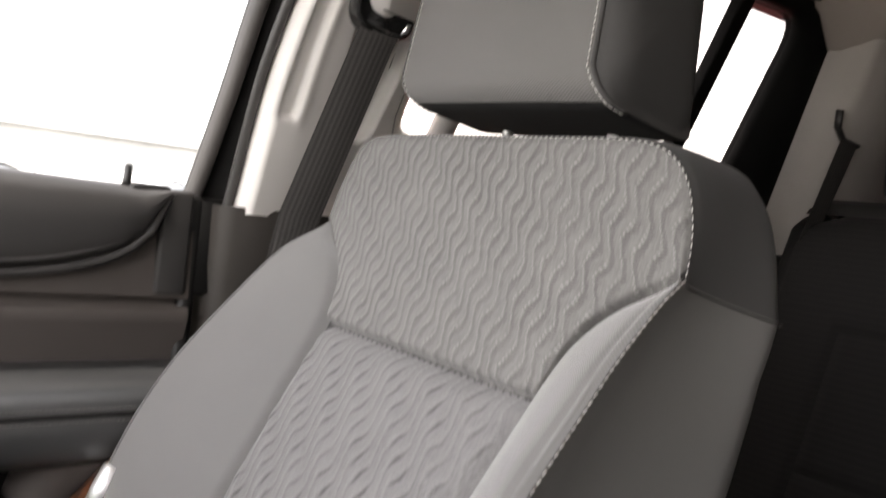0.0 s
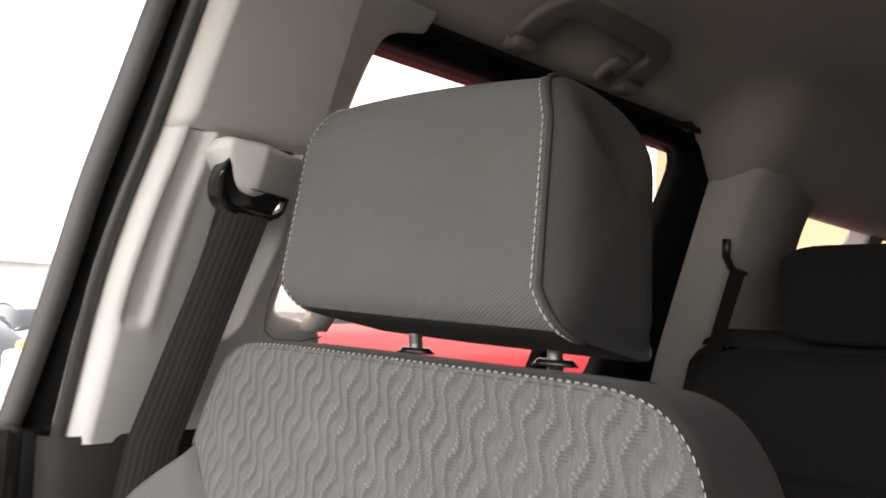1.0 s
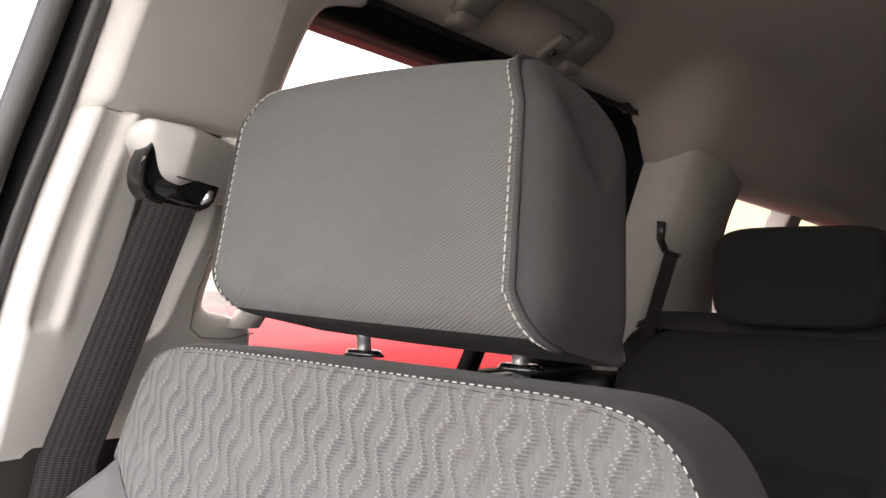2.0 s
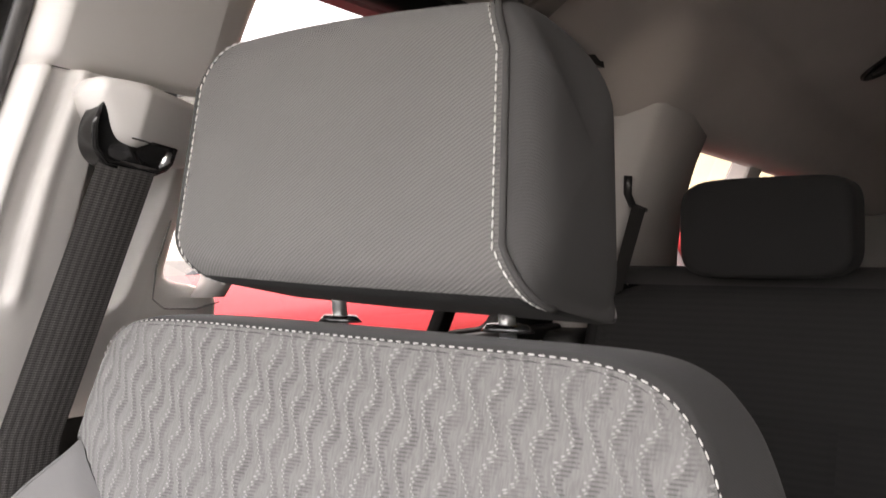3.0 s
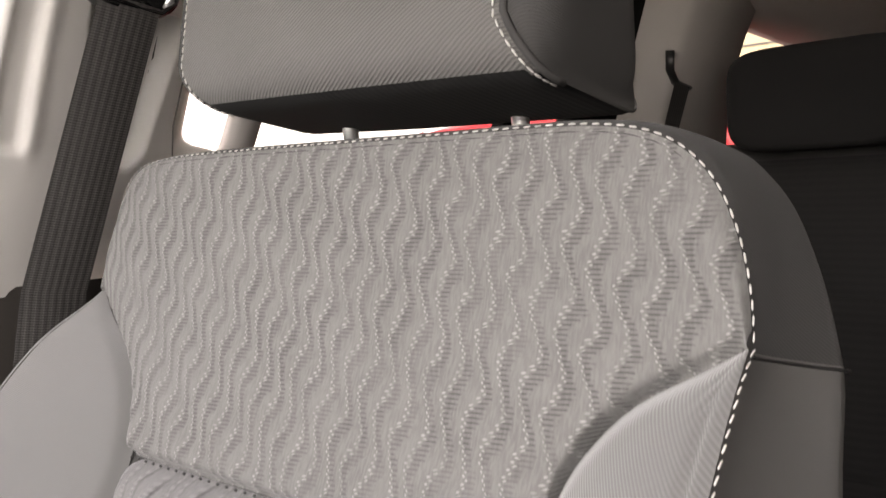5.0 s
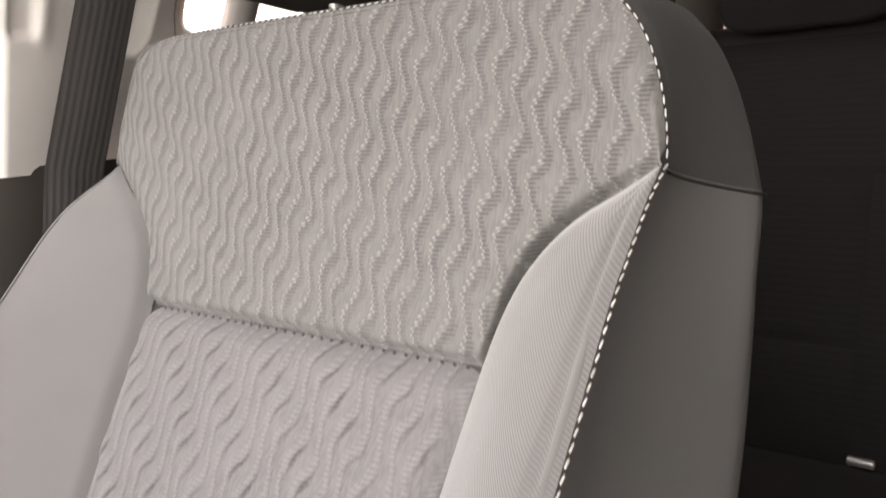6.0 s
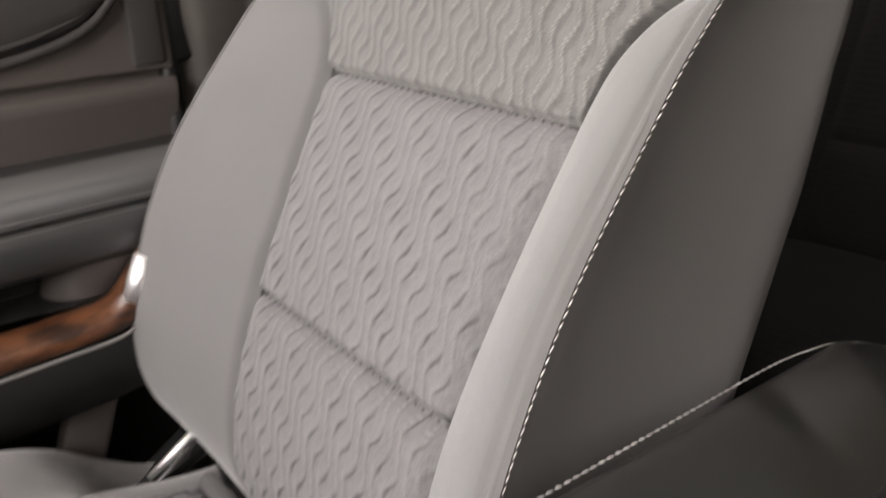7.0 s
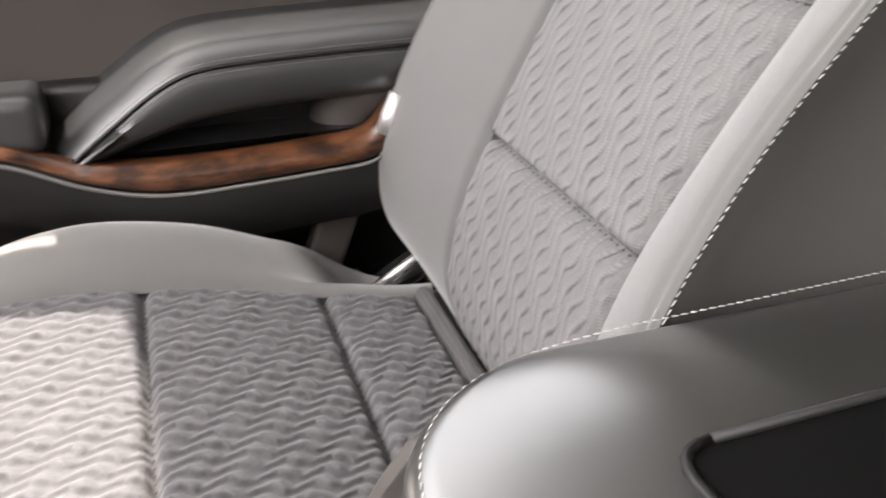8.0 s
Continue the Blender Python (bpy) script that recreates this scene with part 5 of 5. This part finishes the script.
def rest_ring(x, k, sink=0.0):
    """The headrest's closed cross-section at x, shrunk towards its middle by k."""
    bow = 0.007 * (1 - ((x - HX) / HW) ** 2) if abs(x - HX) < HW else 0.0
    crown = 0.004 * (1 - ((x - HX) / HW) ** 2) if abs(x - HX) < HW else 0.0
    out = []
    for y, z in REST:
        v = Vector((y, z)) - RC
        f = max(0.0, -v.x / 0.064)
        g = max(0.0, v.y / 0.10)
        v = v * k - v.normalized() * sink
        s = max(-1.0, min(1.0, (x - HX) / HW))
        spread = (0.015 * max(0.0, (1.480 - z) / 0.035) ** 1.2 * max(0.0, 1 - max(0.0, abs(x - HX) - HW) / 0.020) - 0.024 * max(0.0, (z - 1.555) / 0.07) ** 2.0 - 0.0075 * math.exp(-(((z - 1.520) / 0.042) ** 2))) * s if s > 0 else -s * (0.036 * max(0.0, (z - 1.55) / 0.08) ** 1.6 + 0.022 * max(0.0, (1.478 - z) / 0.04) ** 1.6)
        out.append((x + spread * k, RC.x + v.x - bow * f, RC.y + v.y + crown * g - 0.035 * (x - HX)))
    return out


rows = []
for j in range(45):
    s = 2 * j / 44 - 1
    rows.append(rest_ring(HX + HW * s, 1.0, dent((1 - abs(s)) * HW, 0.0022, 0.003)))
ring_uv = auto_uv([r + [r[0]] for r in rows])
bm = sheet([r + [r[0]] for r in rows], [[(u, v) for u, v in line] for line in ring_uv])
bmesh.ops.remove_doubles(bm, verts=bm.verts, dist=1e-5)
# down-facing faces split off in near-black cloth: shade under the headrest, painted
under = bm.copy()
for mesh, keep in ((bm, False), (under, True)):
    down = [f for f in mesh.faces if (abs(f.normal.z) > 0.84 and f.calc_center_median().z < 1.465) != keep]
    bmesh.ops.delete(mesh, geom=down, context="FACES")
part("front_cover", bm, M_REST, rest, "grey woven front cover")
part("under_cover", under, M_DARKREST, rest, "underside with its shade put in the colour")
for sx in (1, -1):
    rows = []
    for i in range(17):
        a = math.pi / 2 * i / 16
        rows.append(rest_ring(HX + sx * (HW + (0.028 if sx > 0 else 0.010) * math.sin(a) ** 0.9), math.cos(a) ** 0.32 if i < 16 else 0.0, 0.0022 * math.exp(-i)))
    bm = sheet([r + [r[0]] for r in rows], auto_uv([r + [r[0]] for r in rows]))
    bmesh.ops.remove_doubles(bm, verts=bm.verts, dist=1e-5)
    part("side_cover", bm, M_REST_SIDE, rest, "dark woven side cover")
    edge = rest_ring(HX + sx * (HW - 0.0035), 1.004)
    run = [p for p in edge if p[1] < 0.99]
    run.sort(key=lambda p: math.atan2(p[2] - RC.y, -(p[1] - RC.x)))
    stitches("stitching", run, rest, 0.0050, 0.0010, 0.00065)
    if sx > 0:
        part("welt", tube([(p[0] + 0.0065, p[1], p[2]) for p in run], 0.0022, 8), M_REST_SIDE, rest, "narrow sewn welt")
for x in (-0.50, -0.349):
    part("post", tube([(x, 1.005, 1.40), (x, 1.0, 1.435), (x, 0.99, 1.48)], 0.0058, 18), M_POLISHED, rest, "chrome post")
    bm = bmesh.new()
    bmesh.ops.create_cone(bm, cap_ends=True, segments=24, radius1=0.016, radius2=0.012, depth=0.005)
    for v in bm.verts:
        v.co = Vector((x + v.co.x * 1.25, 1.002 + v.co.y * 0.8, 1.4175 + v.co.z))
    part("post_guide", bm, M_GLOSSBLACK, seat, "black post guide")

# ---- centre console ----
console = thing("centre_console", (0.02, 0.7, 0.5), "dark vinyl centre console with a padded stitched lid", "centre console")
part("body", box((-0.115, -0.2, 0.5), (0.155, 1.04, 0.99), 0.03, 3), M_DOORLOW, console, "dark console body")
outline = rounded([(-0.133, 0.505), (0.173, 0.505), (0.173, 1.055), (-0.133, 1.055)], [0.085, 0.085, 0.07, 0.07], 10)
c = Vector((0.02, 0.78))
lid_fall = lambda y: 0.030 * max(0.0, (0.66 - y) / 0.15) ** 2 + 0.036 * max(0.0, (y - 0.88) / 0.15) ** 2
rows = []
lid_profile = [(1.000, 0.974), (1.006, 1.016), (1.03, 1.03), (1.050, 1.026), (1.0625, 1.010)]
for i in range(34):
    r = 0.985 * (1 - i / 34)
    lid_profile.append((1.0695 + 0.0205 * (1 - (r / 0.985) ** 3.0), r))
for z, r in lid_profile:
    ring = []
    for p in outline:
        q = Vector(p)
        if r > 0.98:
            v = q - c
            q = c + v * (1 + (r - 1) * 0.24 / max(v.length, 0.05))
        else:
            q = c + (q - c) * (r / 0.985) * (1 - 0.015 * 0.24 / (q - c).length)
        ring.append((q.x, q.y, z - lid_fall(q.y) * (z - 1.0) / 0.09))
    rows.append(ring)
lid = part("lid", loft(rows), M_LID, console, "padded dark grey vinyl lid")
lid_edge = [(p[0] + 0.002, p[1] - 0.002, 1.069 - lid_fall(p[1]) * 0.75) for p in outline[33:44]]
lid_edge += [(-0.131, y, 1.069 - lid_fall(y) * 0.75) for y in [0.975 - 0.38 * k / 19 for k in range(20)]]
lid_edge += [(p[0] + 0.002, p[1] + 0.002, 1.069 - lid_fall(p[1]) * 0.75) for p in outline[:11]]
stitches("stitching", lid_edge, lid, 0.0046, 0.0018, 0.0006)
pocket = slab(rounded([(-0.012, 0.60), (0.13, 0.60), (0.13, 0.95), (-0.012, 0.95)], 0.02), 1.0905, 1.0925, 2)
part("pocket", pocket, M_FRAME, lid, "black inset strip", False)
rim_line = rounded([(-0.012, 0.60), (0.13, 0.60), (0.13, 0.95), (-0.012, 0.95)], 0.02)
part("pocket_rim", tube([(x, y, 1.0925) for x, y in rim_line + rim_line[:1]], 0.003, 8), M_DOORLOW, lid)

buckle = thing("buckle", (-0.16, 0.70, 0.5), "grey belt buckle stalk between seat and console", "buckle")
bm = slab(rounded([(0.531, 1.002), (0.503, 0.966), (0.485, 0.91), (0.52, 0.50), (0.60, 0.50), (0.60, 1.002)], [0.004, 0.02, 0.03, 0.01, 0.01, 0.004]), -0.158, -0.146, 0, 0.003, 2)
part("stalk", bm, M_STALK, buckle)
part("press_edge", tube([(-0.1445, 0.535, 0.972), (-0.1445, 0.518, 0.952)], 0.0013, 8), M_CHROME, buckle, "bright edge of the buckle slot")

# seat-side fittings low by the sill
latch = thing("belt_anchor", (-0.66, 0.72, 0.5), "bright metal belt anchor beside the seat base", "belt anchor")
part("anchor_plate", box((-0.668, 0.722, 0.50), (-0.652, 0.738, 0.806), 0.004), M_CHROME, latch, "bright metal stalk")
part("strap", box((-0.690, 0.708, 0.70), (-0.682, 0.722, 0.845), 0.003), M_TRIMGREY, latch, "narrow grey strap")
fixed("sill_cover", box((-0.86, 0.45, 0.5), (-0.76, 0.86, 0.74), 0.04, 3), M_DOORLOW, "black sill cover", "sill")
bm = slab(rounded([(0.545, 0.74), (0.598, 0.885), (0.650, 0.885), (0.595, 0.74)], 0.008), -0.770, -0.742, 0, 0.006, 2)
fixed("trim_sill", bm, M_DOOR, "grey upright trim at the sill", "sill")

# ---- second row bench ----
bench = thing("rear_bench", (0, 1.9, 0.5), "dark ribbed cloth rear bench in the shade", "car seat")
by = spl([(0.78, 1.70), (0.93, 1.72), (1.0, 1.745), (1.21, 1.82), (1.36, 1.885), (1.41, 1.915), (1.425, 1.95)])


def bench_panel(x0, x1, z0, z1, puff=0.006):
    pts = []
    for i in range(25):
        z = z0 + (z1 - z0) * i / 24
        row = []
        for j in range(33):
            x = x0 + (x1 - x0) * j / 32
            d = min(x - x0, x1 - x, z - z0, z1 - z if z1 < 1.42 else 9)
            top = 0.03 * max(0.0, (z - 1.36) / 0.065) ** 2 * (max(0.0, (abs(x + 0.2) - 0.42) / 0.1) if z1 > 1.4 else 0)
            row.append((x, by(z) + dent(max(d, 0), 0.007, 0.01) - puff, z - top))
        pts.append(row)
    return sheet(pts, auto_uv(pts))


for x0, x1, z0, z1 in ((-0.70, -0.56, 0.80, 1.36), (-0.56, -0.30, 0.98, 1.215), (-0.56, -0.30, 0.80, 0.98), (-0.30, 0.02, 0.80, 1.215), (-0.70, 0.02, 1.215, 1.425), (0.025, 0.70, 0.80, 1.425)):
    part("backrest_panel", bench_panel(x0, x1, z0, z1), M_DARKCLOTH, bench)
rows = [[(x, y, z) for x in [-0.71 + 1.42 * k / 20 for k in range(21)]] for y, z in ((1.925, 1.418), (1.945, 1.440), (1.97, 1.450), (2.02, 1.445), (2.04, 1.38), (2.02, 0.5))]
part("back_shell", sheet(rows), M_DARKVINYL, bench)
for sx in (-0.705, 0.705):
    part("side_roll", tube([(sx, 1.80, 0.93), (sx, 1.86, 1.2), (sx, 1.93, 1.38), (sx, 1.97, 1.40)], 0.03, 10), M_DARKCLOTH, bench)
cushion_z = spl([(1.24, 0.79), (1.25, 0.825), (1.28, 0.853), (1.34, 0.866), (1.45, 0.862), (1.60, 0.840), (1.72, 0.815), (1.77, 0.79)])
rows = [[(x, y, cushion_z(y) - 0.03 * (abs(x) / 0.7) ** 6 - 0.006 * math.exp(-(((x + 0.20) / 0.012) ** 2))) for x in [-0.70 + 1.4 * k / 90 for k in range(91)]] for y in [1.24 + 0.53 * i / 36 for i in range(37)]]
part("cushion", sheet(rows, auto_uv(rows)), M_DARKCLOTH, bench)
part("latch", box((-0.297, 1.690, 0.827), (-0.262, 1.700, 0.838), 0.003), M_CHROME, bench, "bright metal latch")
part("base", box((-0.72, 1.32, 0.5), (0.72, 1.80, 0.77), 0.02), M_DARKVINYL, bench, "dark bench base")
part("cushion_front", box((-0.70, 1.245, 0.55), (0.70, 1.30, 0.815), 0.02, 3), M_DARKVINYL, bench)
bm = bmesh.new()
rings = []
for i in range(22):
    t = i / 21
    y = 1.885 + 0.11 * t
    e = (max(0.0, 1 - abs(2 * t - 1) ** 4)) ** 0.25
    k = 0.90 + 0.10 * e
    ring = []
    for a in range(40):
        th = 2 * math.pi * a / 40
        c_, s_ = math.cos(th), math.sin(th)
        ring.append((-0.423 + 0.135 * k * math.copysign(abs(c_) ** 0.35, c_), y + 0.03 * s_ * s_ * (1 if s_ > 0 else 0), 1.514 + 0.083 * k * math.copysign(abs(s_) ** 0.42, s_)))
    rings.append(ring)
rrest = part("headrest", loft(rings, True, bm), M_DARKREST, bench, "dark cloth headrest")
for x in (-0.48, -0.37):
    part("post", tube([(x, 1.95, 1.40), (x, 1.94, 1.47)], 0.006, 10), M_CHROME, rrest)
